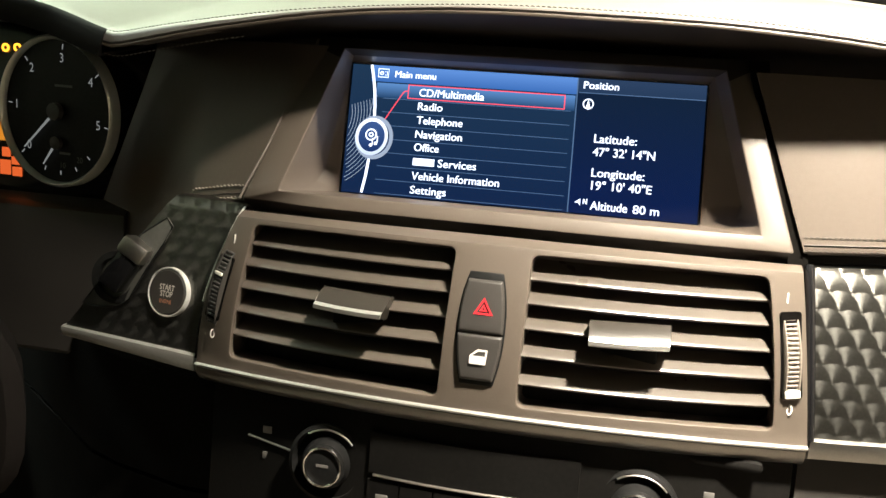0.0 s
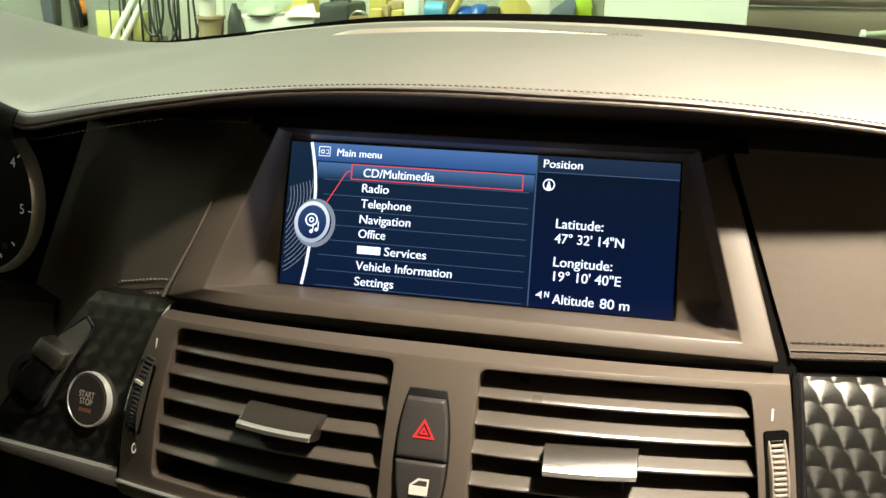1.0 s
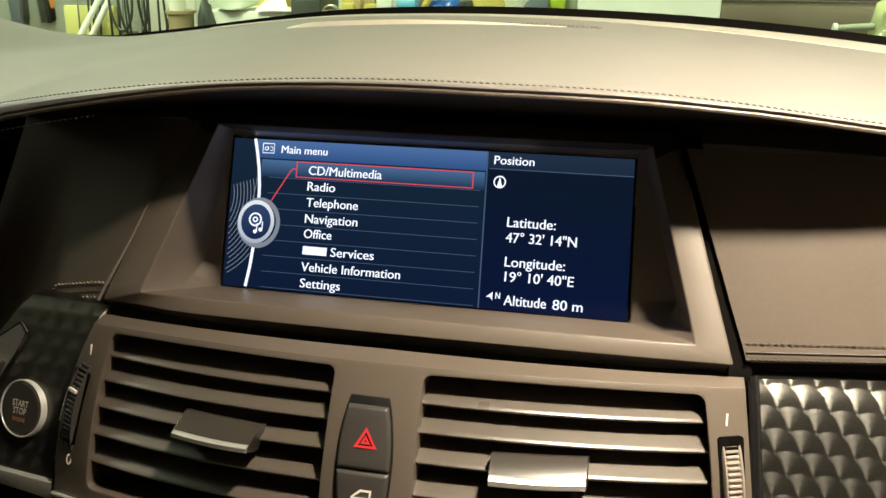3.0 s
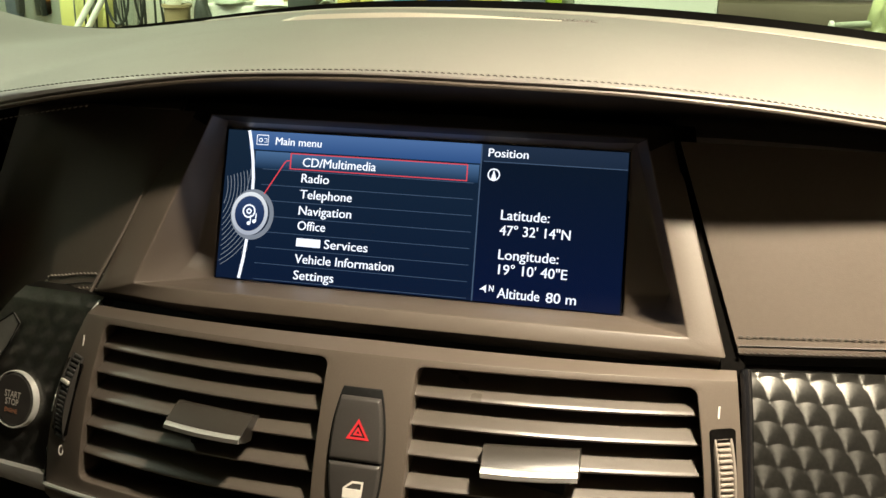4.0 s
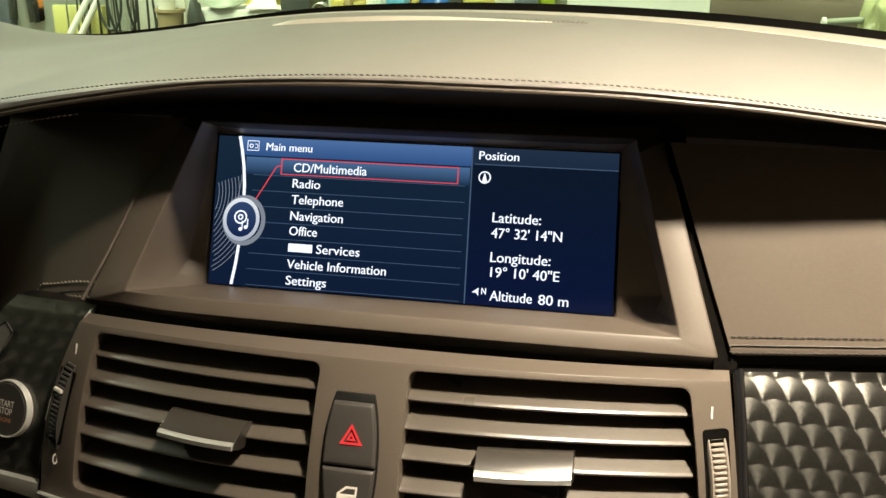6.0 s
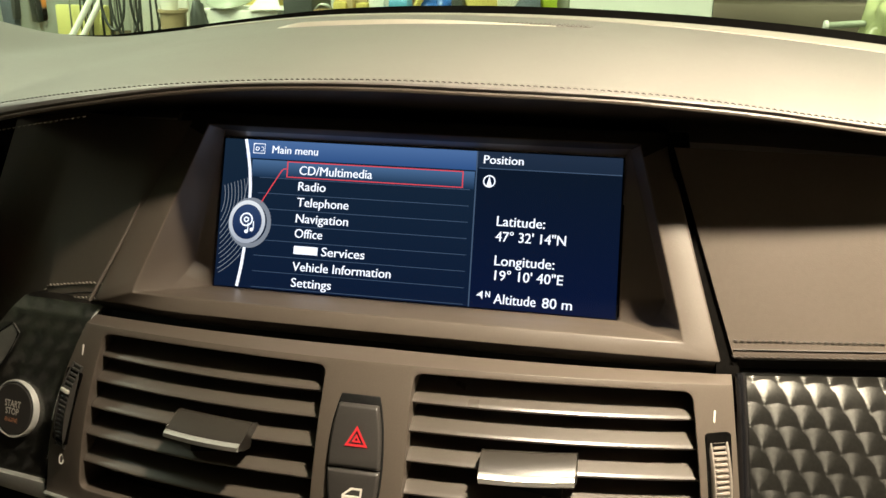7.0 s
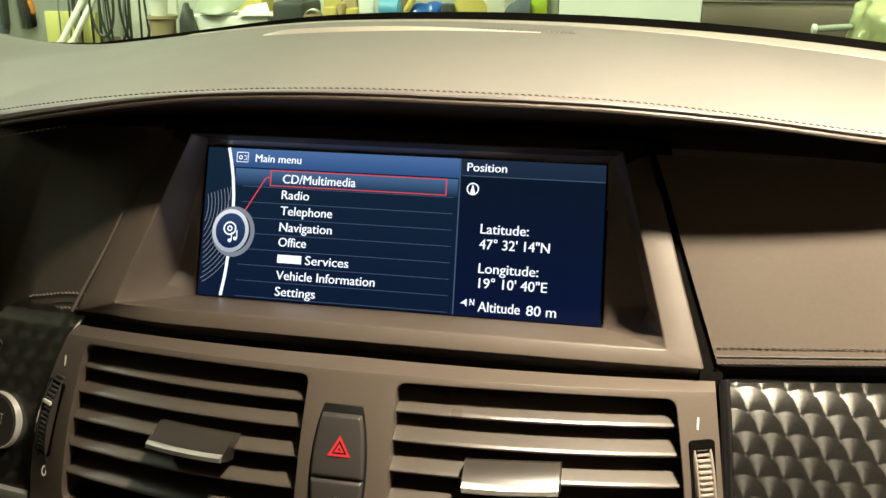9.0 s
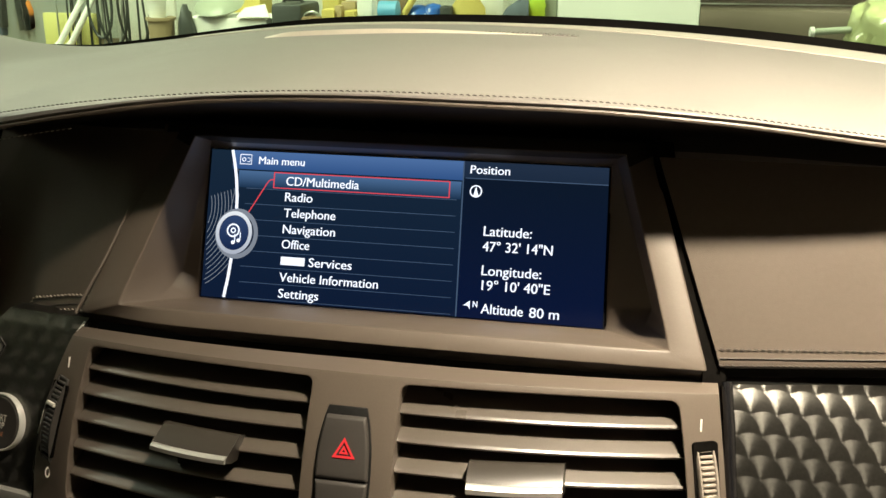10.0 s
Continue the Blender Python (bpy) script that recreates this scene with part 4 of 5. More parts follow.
part("panel_face", shell(lambda x, z: (x, con_y(x, z), z), lin(-0.168, 0.168, 24), lin(-0.110, -0.26, 8), (0, 0.02, 0)), DULL, console, "matt black control panel")
for sx in (-1, 1):
    kx = 0.0885 if sx > 0 else -0.0842
    c = Vector((kx, con_y(kx, -0.150), -0.1480))
    kf = Matrix.Translation(c) @ Matrix.Rotation(math.pi / 2 - 0.1, 4, "X")
    part("knob_well", lathe([(0.0195, -0.004), (0.0225, -0.004), (0.0225, 0.002), (0.0205, 0.003)], 48, kf, closed=True), BLACK, console)
    arc = [kf @ Vector((0.0195 * math.cos(a), 0.0195 * math.sin(a), 0.003)) for a in lin(radians(40), radians(125), 16)]
    part("knob_arc", tube(arc, 0.0006, 6), SATIN, console, "thin silver arc")
    knob = part("knob", lathe([(0.0150, 0.0), (0.0128, 0.008), (0.0105, 0.0092), (0.0, 0.0088)], 48, kf), BLACK, console, "round black knob")
    part("knob_ring", lathe([(0.0100, 0.0085), (0.0114, 0.0085), (0.0114, 0.0102), (0.0108, 0.0106), (0.0101, 0.0100)], 48, kf, closed=True), CHROME, knob, "silver ring")
    part("knob_mark", block(0.0070, 0.0016, 0.0003, 0, kf @ Matrix.Translation((0, 0.0005, 0.0093))), DIMPRINT, knob)
    part("button_line", tube([(sx * a, con_y(a, -0.145) - 0.001, z) for a, z in ((0.139, -0.1450), (0.109, -0.1468))], 0.0007, 6), SATIN, console)
    for dz in (0.007, -0.009):
        part("button_symbol", block(0.0055, 0.0006, 0.0045, 0.0002, Matrix.Translation((sx * 0.1255, con_y(0.1255, -0.145) - 0.0006, -0.1455 + dz))), DIMPRINT, console)
part("display_window", shell(lambda x, z: (x, con_y(x, z) - 0.002, z), lin(-0.058, 0.058, 10), lin(-0.124, -0.147, 3), (0, 0.003, 0)), DULL, console, "dark gloss display window")
part("button_line", tube([(x, con_y(x, -0.15) - 0.002, -0.1478) for x in lin(-0.055, 0.058, 10)], 0.0008, 6), SATIN, console, "silver line over the buttons")
for k in range(6):
    x = -0.049 + 0.0195 * k
    part("push_button", shell(lambda a, z, x=x: (x + a, con_y(x + a, z) - 0.0015, z), lin(-0.0092, 0.0092, 4), lin(-0.151, -0.172, 3), (0, 0.004, 0)), DULL, console)
    part("button_symbol", block(0.007, 0.0006, 0.004, 0.0002, Matrix.Translation((x, con_y(x, -0.160) - 0.0022, -0.1600))), DIMPRINT, console)
part("card_slot", block(0.050, 0.006, 0.0070, 0.003, Matrix.Translation((0.126, con_y(0.126, -0.116) - 0.001, -0.1190)) @ Matrix.Rotation(radians(2), 4, "Y")), DULL, console)

glove = solid("glovebox_lid", shell(lambda x, z: (x, trim_y(min(x, 0.3), -0.12) + 0.012 + 0.1 * (z + 0.12), z), lin(0.172, 0.6, 16), lin(-0.119, -0.36, 6), (0, 0.03, 0)), BUTTON, "dark glovebox lid below the metal trim", "glovebox")
knee = thing("knee_panel", "dark plastic knee panel under the driver trim", "panel")


def knee_at(x, z):
    return (x, -0.028 + 0.5 * max(0, -x - 0.28) + 0.1 * (z + 0.12) + 0.024 + 0.3 * max(0, -x - 0.2), z)


part("upper_panel", shell(knee_at, lin(-0.62, -0.172, 16), lin(-0.132, -0.205, 4), (0, 0.03, 0)), DULL, knee)
part("lower_panel", shell(knee_at, lin(-0.62, -0.172, 16), lin(-0.208, -0.40, 6), (0, 0.03, 0)), DULL, knee)

# ---- instruments ----
cluster = thing("instrument_cluster", "dark instrument cluster with a chrome-ringed tachometer", "instrument cluster")
DC = Vector((-0.3315, 0.0481, 0.0287))
part("cluster_face", block(0.36, 0.02, 0.155, 0.004, Matrix.Translation((-0.45, 0.088, 0.012))), GLOSS, cluster, "black cluster face")


def shelf(x, v):
    """Ledge under the dials that rolls over into the panel below."""
    if v < 0.3:
        return (x, 0.078 - 0.06 * v, -0.036 - 0.012 * v)
    s = (v - 0.3) / 0.7
    return (x, 0.060 - 0.022 * s ** 0.5 + 0.02 * s, -0.0396 - 0.11 * s ** 1.4)


part("cluster_shelf", shell(shelf, lin(-0.60, -0.285, 6), lin(0, 1, 21), (0, 0.004, -0.004)), BUTTON, cluster, "grey plastic ledge and panel under the dials")
df = Matrix.Translation(DC) @ Matrix.Rotation(-0.1965, 4, "Z") @ Matrix.Rotation(math.pi / 2 + 0.005, 4, "X")
part("dial_face", lathe([(0.0497, -0.004), (0.0497, 0.0), (0.0, 0.0)], 64, df), BLACK, cluster, "black tachometer face")
part("dial_ring", lathe([(0.0494, -0.004), (0.0530, -0.004), (0.0529, 0.003), (0.0514, 0.0055), (0.0496, 0.003)], 72, df, closed=True), material("dial_ring_satin", (0.82, 0.84, 0.76), 0.34, metal=0.65, spread=0.05), cluster, "satin chrome dial ring")
BACKLIT = glow("backlit_figures", (0.8, 0.8, 0.72), (0.8, 0.8, 0.72), 0.13)
ZERO, SPAN = radians(222), radians(-46.5)
for k in range(6):
    a = ZERO + SPAN * k
    d = Vector((math.cos(a), math.sin(a), 0))
    part("dial_tick", block(0.0036, 0.0007, 0.0004, 0, df @ Matrix.Translation(d * 0.0452 + Vector((0, 0, 0.0006))) @ Matrix.Rotation(a, 4, "Z")), BACKLIT, cluster)
    part("dial_number", lettering(str(k), df @ Matrix.Translation(d * 0.0376 + Vector((-0.0018, 0, 0.0006))), 0, 0.0062), BACKLIT, cluster)
for cx, cy, ln, a in ((0.0, 0.0, 0.0405, ZERO), (0.0, -0.022, 0.020, radians(232))):
    part("dial_needle", prism([df @ Matrix.Translation((cx, cy, 0.003)) @ Matrix.Rotation(a, 4, "Z") @ Vector(p) for p in ((0, -0.0011, 0), (ln, -0.0005, 0), (ln, 0.0005, 0), (0, 0.0011, 0))], (0, 0.0006, 0)), BACKLIT, cluster, "white needle")
    part("needle_hub", lathe([(0.0062, 0.001), (0.0060, 0.005), (0.0, 0.0055)] if ln > 0.03 else [(0.0048, 0.001), (0.0046, 0.004), (0.0, 0.0045)], 28, df @ Matrix.Translation((cx, cy, 0))), BUTTON, cluster)
for k in range(4):
    a = radians(250 + 23 * k)
    part("dial_tick", block(0.003, 0.0007, 0.0004, 0, df @ Matrix.Translation((0.037 * math.cos(a), -0.006 + 0.037 * math.sin(a), 0.0006)) @ Matrix.Rotation(a, 4, "Z")), BACKLIT, cluster)
part("dial_number", lettering("10", df @ Matrix.Translation((0.002, -0.0375, 0.0006)), 0, 0.0040), DIMPRINT, cluster)
part("dial_number", lettering("20", df @ Matrix.Translation((0.017, -0.0325, 0.0006)), 0, 0.0040), DIMPRINT, cluster)
for cy, w in ((0.018, 0.016), (-0.029, 0.010)):
    part("caption_bar", block(w, 0.0016, 0.0003, 0, df @ Matrix.Translation((0.006, cy, 0.0006))), DIMPRINT, cluster)
AMBER = glow("amber_lamp", (1.0, 0.36, 0.02), (1.0, 0.36, 0.02), 1.6)
WARN = glow("red_orange_lamp", (1.0, 0.16, 0.03), (1.0, 0.16, 0.03), 0.42)
DIMAMBER = glow("dim_amber_lamp", (0.8, 0.28, 0.02), (0.8, 0.28, 0.02), 0.45)
for x, z, r in ((-0.3844, 0.0706, 0.0032), (-0.3944, 0.0701, 0.0032)):
    part("warning_lamp", lathe([(r * 0.5, 0), (r, 0), (r, 0.0006), (r * 0.5, 0.0006)], 18, Matrix.Translation((x, 0.0772, z)) @ Matrix.Rotation(math.pi / 2, 4, "X"), closed=True), AMBER, cluster, "amber engine warning lamp")
for x, z, w, h, mat in ((-0.3985, 0.0085, 0.007, 0.014, DIMAMBER), (-0.3965, -0.0070, 0.007, 0.007, WARN), (-0.3975, -0.0185, 0.009, 0.011, WARN), (-0.3880, -0.0130, 0.008, 0.006, WARN), (-0.3875, -0.0212, 0.008, 0.007, WARN)):
    part("warning_lamp", block(w, 0.001, h, 0.0003, Matrix.Translation((x, 0.0772, z))), mat, cluster, "lit warning symbol")

# steering column shroud and stalk
SHROUD = material("brown_black_leather", (0.011, 0.0095, 0.009), 0.8, grain=1500, bump=0.1, shine=0.1)
column = thing("steering_column", "brown-black leather steering column shroud with a stalk", "steering column")
part("column_shroud", loft([[Vector((cx_ + 0.085 * math.cos(a) * w, y, -0.120 + 0.068 * math.copysign(abs(math.sin(a)) ** 0.7, math.sin(a)) * w)) for a in lin(0, 2 * math.pi * 31 / 32, 32)] for cx_, y, w in ((-0.318, -0.140, 0.86), (-0.318, -0.136, 0.95), (-0.318, -0.126, 1.0), (-0.335, -0.10, 0.97), (-0.385, -0.05, 0.85), (-0.44, 0.02, 0.75))], closed_cols=True, caps=True), SHROUD, column, "dark leather-grained shroud")
part("stalk_base", block(0.10, 0.03, 0.034, 0.012, Matrix.Translation((-0.325, -0.12, -0.040))), DULL, column, "black stalk housing")


# the hood over the dials: black front edge, rolled back to the cluster
def hood_sheet(u, v):
    x = -0.2575 - 0.34 * u
    top = stitch_z(x)
    y0 = brow_y(max(x, -0.30)) - 0.0015
    if v < 0.5:
        s = v / 0.5
        return (x - 0.004 * s, y0 - 0.002 * math.sin(math.pi * s), top - 0.001 - 0.015 * s)
    s = (v - 0.5) / 0.5
    return (x - 0.004 - 0.014 * s, y0 + 0.088 * s, top - 0.016 + 0.008 * s)


part("hood_lining", shell(hood_sheet, lin(0, 1, 30), lin(0, 1, 13), (0, 0.003, 0.002)), DULL, cluster, "black lining under the hood")

# ---- windscreen and cabin shell ----
screen_w = thing("windscreen", "raked windscreen with a black border along its foot", "windscreen", kind="structure")
bm = loft([[Vector((x, 0.418, far_z(x) - 0.012)), Vector((x, 0.4165, far_z(x) + 0.001)), Vector((x, 0.425, frit_z(x) + 0.001 + 0.003 * step(x, 0.0, 0.35))), Vector((x, 0.432, frit_z(x) - 0.002)), Vector((x, 0.432, far_z(x) - 0.012))] for x in lin(-0.7, 0.7, 60)], closed_cols=True, caps=True)
part("black_border", bm, VOID, screen_w, "black printed border and seal")
GLASS = bpy.data.materials.new("windscreen_glass")
GLASS.use_nodes = True
gt = GLASS.node_tree
gt.nodes.remove(gt.nodes["Principled BSDF"])
tr, gl, mx = gt.nodes.new("ShaderNodeBsdfTransparent"), gt.nodes.new("ShaderNodeBsdfGlossy"), gt.nodes.new("ShaderNodeMixShader")
tr.inputs[0].default_value = (0.9, 0.95, 0.9, 1)
gl.inputs["Roughness"].default_value = 0.02
mx.inputs[0].default_value = 0.04
for a, b in ((tr.outputs[0], mx.inputs[1]), (gl.outputs[0], mx.inputs[2]), (mx.outputs[0], gt.nodes["Material Output"].inputs[0])):
    gt.links.new(a, b)
pane = part("glass_pane", shell(lambda x, v: (x, 0.4285 - 0.53 * v + 0.06 * math.sin(math.pi * v), frit_z(min(0.6, max(-0.6, x))) - 0.004 + 0.43 * v), lin(-0.7, 0.7, 24), lin(0, 1, 10), (0, 0.004, 0.003)), GLASS, screen_w)
pane.visible_shadow = False
LINER = material("headliner_cloth", (0.16, 0.135, 0.11), 0.9, scale=700, bump=0.2)
cabin = thing("cabin_shell", "dark cabin lining round the seats", "car cabin", kind="structure")
part("headliner", block(1.5, 1.8, 0.02, 0.004, Matrix.Translation((0, -1.0, 0.630))), LINER, cabin)
part("side_lining", block(0.02, 2.4, 0.80, 0.004, Matrix.Translation((-0.74, -0.7, -0.35))), LINER, cabin, "door lining below an open window")
part("side_lining", block(0.02, 1.0, 0.58, 0.004, Matrix.Translation((-0.74, -1.4, 0.34))), LINER, cabin)
part("side_lining", block(0.02, 2.4, 1.5, 0.004, Matrix.Translation((0.74, -0.7, -0.15))), LINER, cabin)
part("rear_lining", block(1.5, 0.02, 1.5, 0.004, Matrix.Translation((0, -1.9, -0.15))), LINER, cabin)
part("cabin_floor", block(1.5, 2.6, 0.02, 0.004, Matrix.Translation((0, -0.7, -0.60))), LINER, cabin)
part("bulkhead", block(1.46, 0.03, 0.86, 0.004, Matrix.Translation((0, 0.46, -0.30))), BLACK, cabin)
lamp = thing("reading_lamp", "small roof lamp glowing warm in the headliner", "lamp")
part("lamp_housing", block(0.12, 0.09, 0.02, 0.006, Matrix.Translation((0.29, -0.288, 0.612))), BLACK, lamp)
part("lamp_lens", block(0.05, 0.04, 0.004, 0.001, Matrix.Translation((0.29, -0.288, 0.601))), glow("warm_lens", (1, 0.75, 0.45), (1, 0.75, 0.45), 6.0), lamp, "warm lit lens")

# ---- the garage ahead of the car ----
WALL = material("garage_wall_paint", (0.62, 0.64, 0.56), 0.8, scale=60, bump=0.2, blotch=3)
CONC = material("garage_concrete", (0.25, 0.25, 0.23), 0.85, scale=80, bump=0.3, blotch=2)


def setting(name, bm, mat, label, category):
    return solid(name, bm, mat, label, category, Matrix.Identity(4), kind="structure")


setting("floor", block(7, 7, 0.1, 0, Matrix.Translation((0, 0, -0.05))), CONC, "bare grey concrete garage floor", "floor")
setting("ceiling", block(7, 7, 0.1, 0, Matrix.Translation((0, 0, 2.65))), WALL, "pale painted garage ceiling", "ceiling")
setting("wall_north", block(7, 0.1, 2.6, 0, Matrix.Translation((0, 3.0, 1.3))), WALL, "pale painted garage wall behind the bench", "wall")
setting("wall_south", block(7, 0.1, 2.6, 0, Matrix.Translation((0, -3.45, 1.3))), WALL, "pale painted garage wall", "wall")
setting("wall_west", block(0.1, 6.4, 2.6, 0, Matrix.Translation((-3.45, -0.2, 1.3))), WALL, "pale painted garage wall", "wall")
setting("wall_east", block(0.1, 6.4, 2.6, 0, Matrix.Translation((3.45, -0.2, 1.3))), WALL, "pale painted garage wall", "wall")


# ---- bench clutter seen through the glass ----
def bx(p):
    """World x, 2 m ahead of the dash, for a bearing through the glass."""
    return float(np.interp(p, (-60, 66, 143, 276, 439, 657, 979, 1266, 1524, 1660), (-1.833, -1.606, -1.467, -1.236, -0.965, -0.620, -0.146, 0.245, 0.581, 0.755)))


def bz(p, q):
    return 0.772 + 0.99 * (0.274 + (23 - q) * 0.00154 + (p - 476) * 0.00004)


WORLD = Matrix.Identity(4)


def sight(x, y):
    """The same line of sight at another depth."""
    return 0.12 + (x - 0.12) * (y + 0.46) / 2.48


def near(x):
    """The same line of sight, 0.2 m closer."""
    return 0.12 + (x - 0.12) * 0.905


def low(z):
    return 1.157 + (z - 1.157) * 0.905


BENCH = 0.90
TAN = material("tan_plastic", (0.36, 0.28, 0.16), 0.5, spread=0.12)
WHITE = material("white_paint", (0.80, 0.80, 0.76), 0.5, blotch=4, spread=0.05)
PAPER = material("white_card", (0.75, 0.75, 0.70), 0.8, blotch=6, spread=0.06)
CARD = material("yellow_card", (0.55, 0.45, 0.12), 0.8, blotch=9)
KRAFT = material("brown_card", (0.40, 0.31, 0.16), 0.85, blotch=9)
YELLOW = material("yellow_board", (0.60, 0.58, 0.20), 0.6, blotch=7)
LIME = material("lime_fabric", (0.45, 0.62, 0.05), 0.8, blotch=30)
BLUE = material("blue_plastic", (0.03, 0.12, 0.45), 0.3, blotch=12)
SKY = material("light_blue_plastic", (0.12, 0.38, 0.60), 0.4, blotch=12)
ORANGE = material("orange_plastic", (0.75, 0.24, 0.02), 0.4)
DARK = material("dark_grey_steel", (0.06, 0.065, 0.06), 0.45, metal=0.3, blotch=10)
STEEL = material("dull_steel", (0.36, 0.38, 0.34), 0.4, metal=0.8, blotch=10)
WOOD = material("brown_wood", (0.20, 0.13, 0.06), 0.65, blotch=14)
CABLE = material("dark_cable", (0.03, 0.035, 0.03), 0.5)
PALE = material("pale_green_enamel", (0.33, 0.36, 0.28), 0.4, blotch=8)
DENIM = material("blue_grey_cloth", (0.10, 0.12, 0.15), 0.9, blotch=20)
SHUT = material("brown_grey_metal", (0.17, 0.14, 0.105), 0.42, metal=0.2, blotch=5)


def upright(name, p0, p1, q_top, depth, mat, label, category, y=2.02, base=BENCH, bevel=0.006, group=""):
    """A box standing on the bench between two lines of sight over the 2 m plane."""
    x0, x1, top = sight(bx(p0), y), sight(bx(p1), y), 1.157 + (bz((p0 + p1) / 2, q_top) - 1.157) * (y + 0.46) / 2.48
    return solid(name, block(x1 - x0, depth, top - base, bevel, Matrix.Translation(((x0 + x1) / 2, y + depth / 2, (top + base) / 2))), mat, label, category, WORLD, group)


bench = thing("workbench", "cluttered wooden workbench along the garage wall", "workbench", WORLD)
part("bench_top", block(2.5, 0.75, 0.04, 0.004, Matrix.Translation((-1.3, 2.30, BENCH - 0.02))), WOOD, bench)
for x in (-2.5, -0.12):
    for y in (1.98, 2.62):
        part("bench_leg", block(0.07, 0.07, BENCH - 0.04, 0.004, Matrix.Translation((x, y, (BENCH - 0.04) / 2))), WOOD, bench)

cupboard = thing("white_cupboard", "tall white cupboard shining under the garage tubes", "cupboard", WORLD)
part("cupboard_body", block(bx(1262) - bx(1008), 0.45, 1.5, 0.006, Matrix.Translation(((bx(1262) + bx(1008)) / 2, 2.25, 0.75))), WHITE, cupboard)
part("cupboard_door", block(bx(1262) - bx(1008) - 0.008, 0.018, 1.46, 0.004, Matrix.Translation(((bx(1262) + bx(1008)) / 2, 2.012, 0.75))), WHITE, cupboard)
solid("felt_hat", lathe([(0.045, 0), (0.046, 0.012), (0.03, 0.026), (0.0, 0.03)], 28, Matrix.Translation((bx(1140), 1.93, bz(1140, 40) - 0.012)) @ Matrix.Diagonal((1.0, 0.6, 0.62, 1))), PALE, "grey-green felt hat on a steel drum", "hat", WORLD)
solid("paint_tin", lathe([(0.042, 0), (0.042, bz(1140, 40) - 0.022), (0.043, bz(1140, 40) - 0.012), (0.0, bz(1140, 40) - 0.012)], 28, Matrix.Translation((bx(1140), 1.93, 0.0))), STEEL, "tall dull steel drum standing on the floor", "drum", WORLD)
shutter = thing("metal_shutter", "brown-grey ribbed metal shutter beside the cupboard", "shutter", WORLD)
for k in range(17):
    z = 0.06 + 0.12 * k
    part("shutter_slat", loft([[Vector((x, y, z + dz)) for y, dz in ((2.12, -0.058), (2.095, -0.045), (2.085, 0.0), (2.095, 0.045), (2.12, 0.058), (2.14, 0.0))] for x in (bx(1266), 2.4)], closed_cols=True, caps=True), SHUT, shutter)
solid("plastic_bin", lathe([(0.20, 0.0), (0.24, 0.92), (0.255, 0.925), (0.255, 0.945), (0.0, 0.945)], 32, Matrix.Translation((bx(1600), 1.80, 0))), DARK, "dark plastic bin with a lid", "bin", WORLD)
BAGM = material("clear_green_bag", (0.50, 0.54, 0.27), 0.22, blotch=25, coat=0.5)
bag = bmesh.new()
bmesh.ops.create_icosphere(bag, subdivisions=4, radius=1)
for v in bag.verts:
    k = noise.noise(v.co * 2.3) * 0.22 + noise.noise(v.co * 6) * 0.09
    v.co = Vector((near(bx(1602)) + v.co.x * 0.085 * (1 + k), 1.80 + v.co.y * 0.09 * (1 + k), 0.945 + 0.095 + v.co.z * 0.095 * (1 + k * (v.co.z > -0.5))))
solid("plastic_bag", bag, BAGM, "crumpled pale green plastic bag on the bin lid", "bag", WORLD)
hose = thing("spray_nozzle", "pale spray tube with a clear tip on the bag", "nozzle", WORLD)
part("tube", tube([(near(bx(1468)), 1.80, low(bz(1465, 58))), (near(bx(1500)), 1.80, low(bz(1490, 56))), (near(bx(1580)), 1.80, low(bz(1540, 52)))], 0.0075, 10), PALE, hose)
part("tip", lathe([(0.006, -0.006), (0.0115, -0.004), (0.0115, 0.004), (0.006, 0.006)], 16, Matrix.Translation((near(bx(1466)), 1.80, low(bz(1463, 58)))) @ Matrix.Rotation(math.pi / 2, 4, "Y")), PAPER, hose)

top = bz(305, 28)
solid("plastic_tub", lathe([(0.030, 0), (0.036, top - BENCH - 0.01), (0.041, top - BENCH - 0.008), (0.041, top - BENCH), (0.036, top - BENCH), (0.0, top - BENCH - 0.004)], 32, Matrix.Translation((bx(305), 2.02, BENCH))), TAN, "tan plastic tub with a rolled rim on the bench", "tub", WORLD)
solid("white_bucket", lathe([(0.022, 0), (0.027, 0.045), (0.029, 0.046), (0.029, 0.052), (0.024, 0.052), (0.0, 0.048)], 28, Matrix.Translation((bx(296), 2.03, top - 0.003))), PAPER, "small white bucket standing in the tub", "bucket", WORLD)
sack = bmesh.new()
bmesh.ops.create_icosphere(sack, subdivisions=3, radius=1)
for v in sack.verts:
    k = noise.noise(v.co * 2.7) * 0.3
    v.co = Vector((bx(347) + v.co.x * 0.022 * (1 + k) * (1.2 - 0.5 * v.co.z), 2.03 + v.co.y * 0.03, BENCH + 0.075 + v.co.z * 0.085 * (1 + k * (v.co.z > 0))))
solid("dark_sack", sack, DARK, "crumpled dark grey sack beside the tub", "sack", WORLD)
upright("white_carton", 345, 492, 31, 0.2, PAPER, "open white carton with a loose flap", "carton", y=2.05)
solid("carton_flap", prism([(bx(432), 2.04, bz(432, 30)), (bx(492), 2.04, bz(492, 31)), (bx(478), 2.07, bz(478, 10)), (bx(440), 2.07, bz(440, 16))], (0, 0.003, 0.001)), PAPER, "raised white card flap of the carton", "card", WORLD)
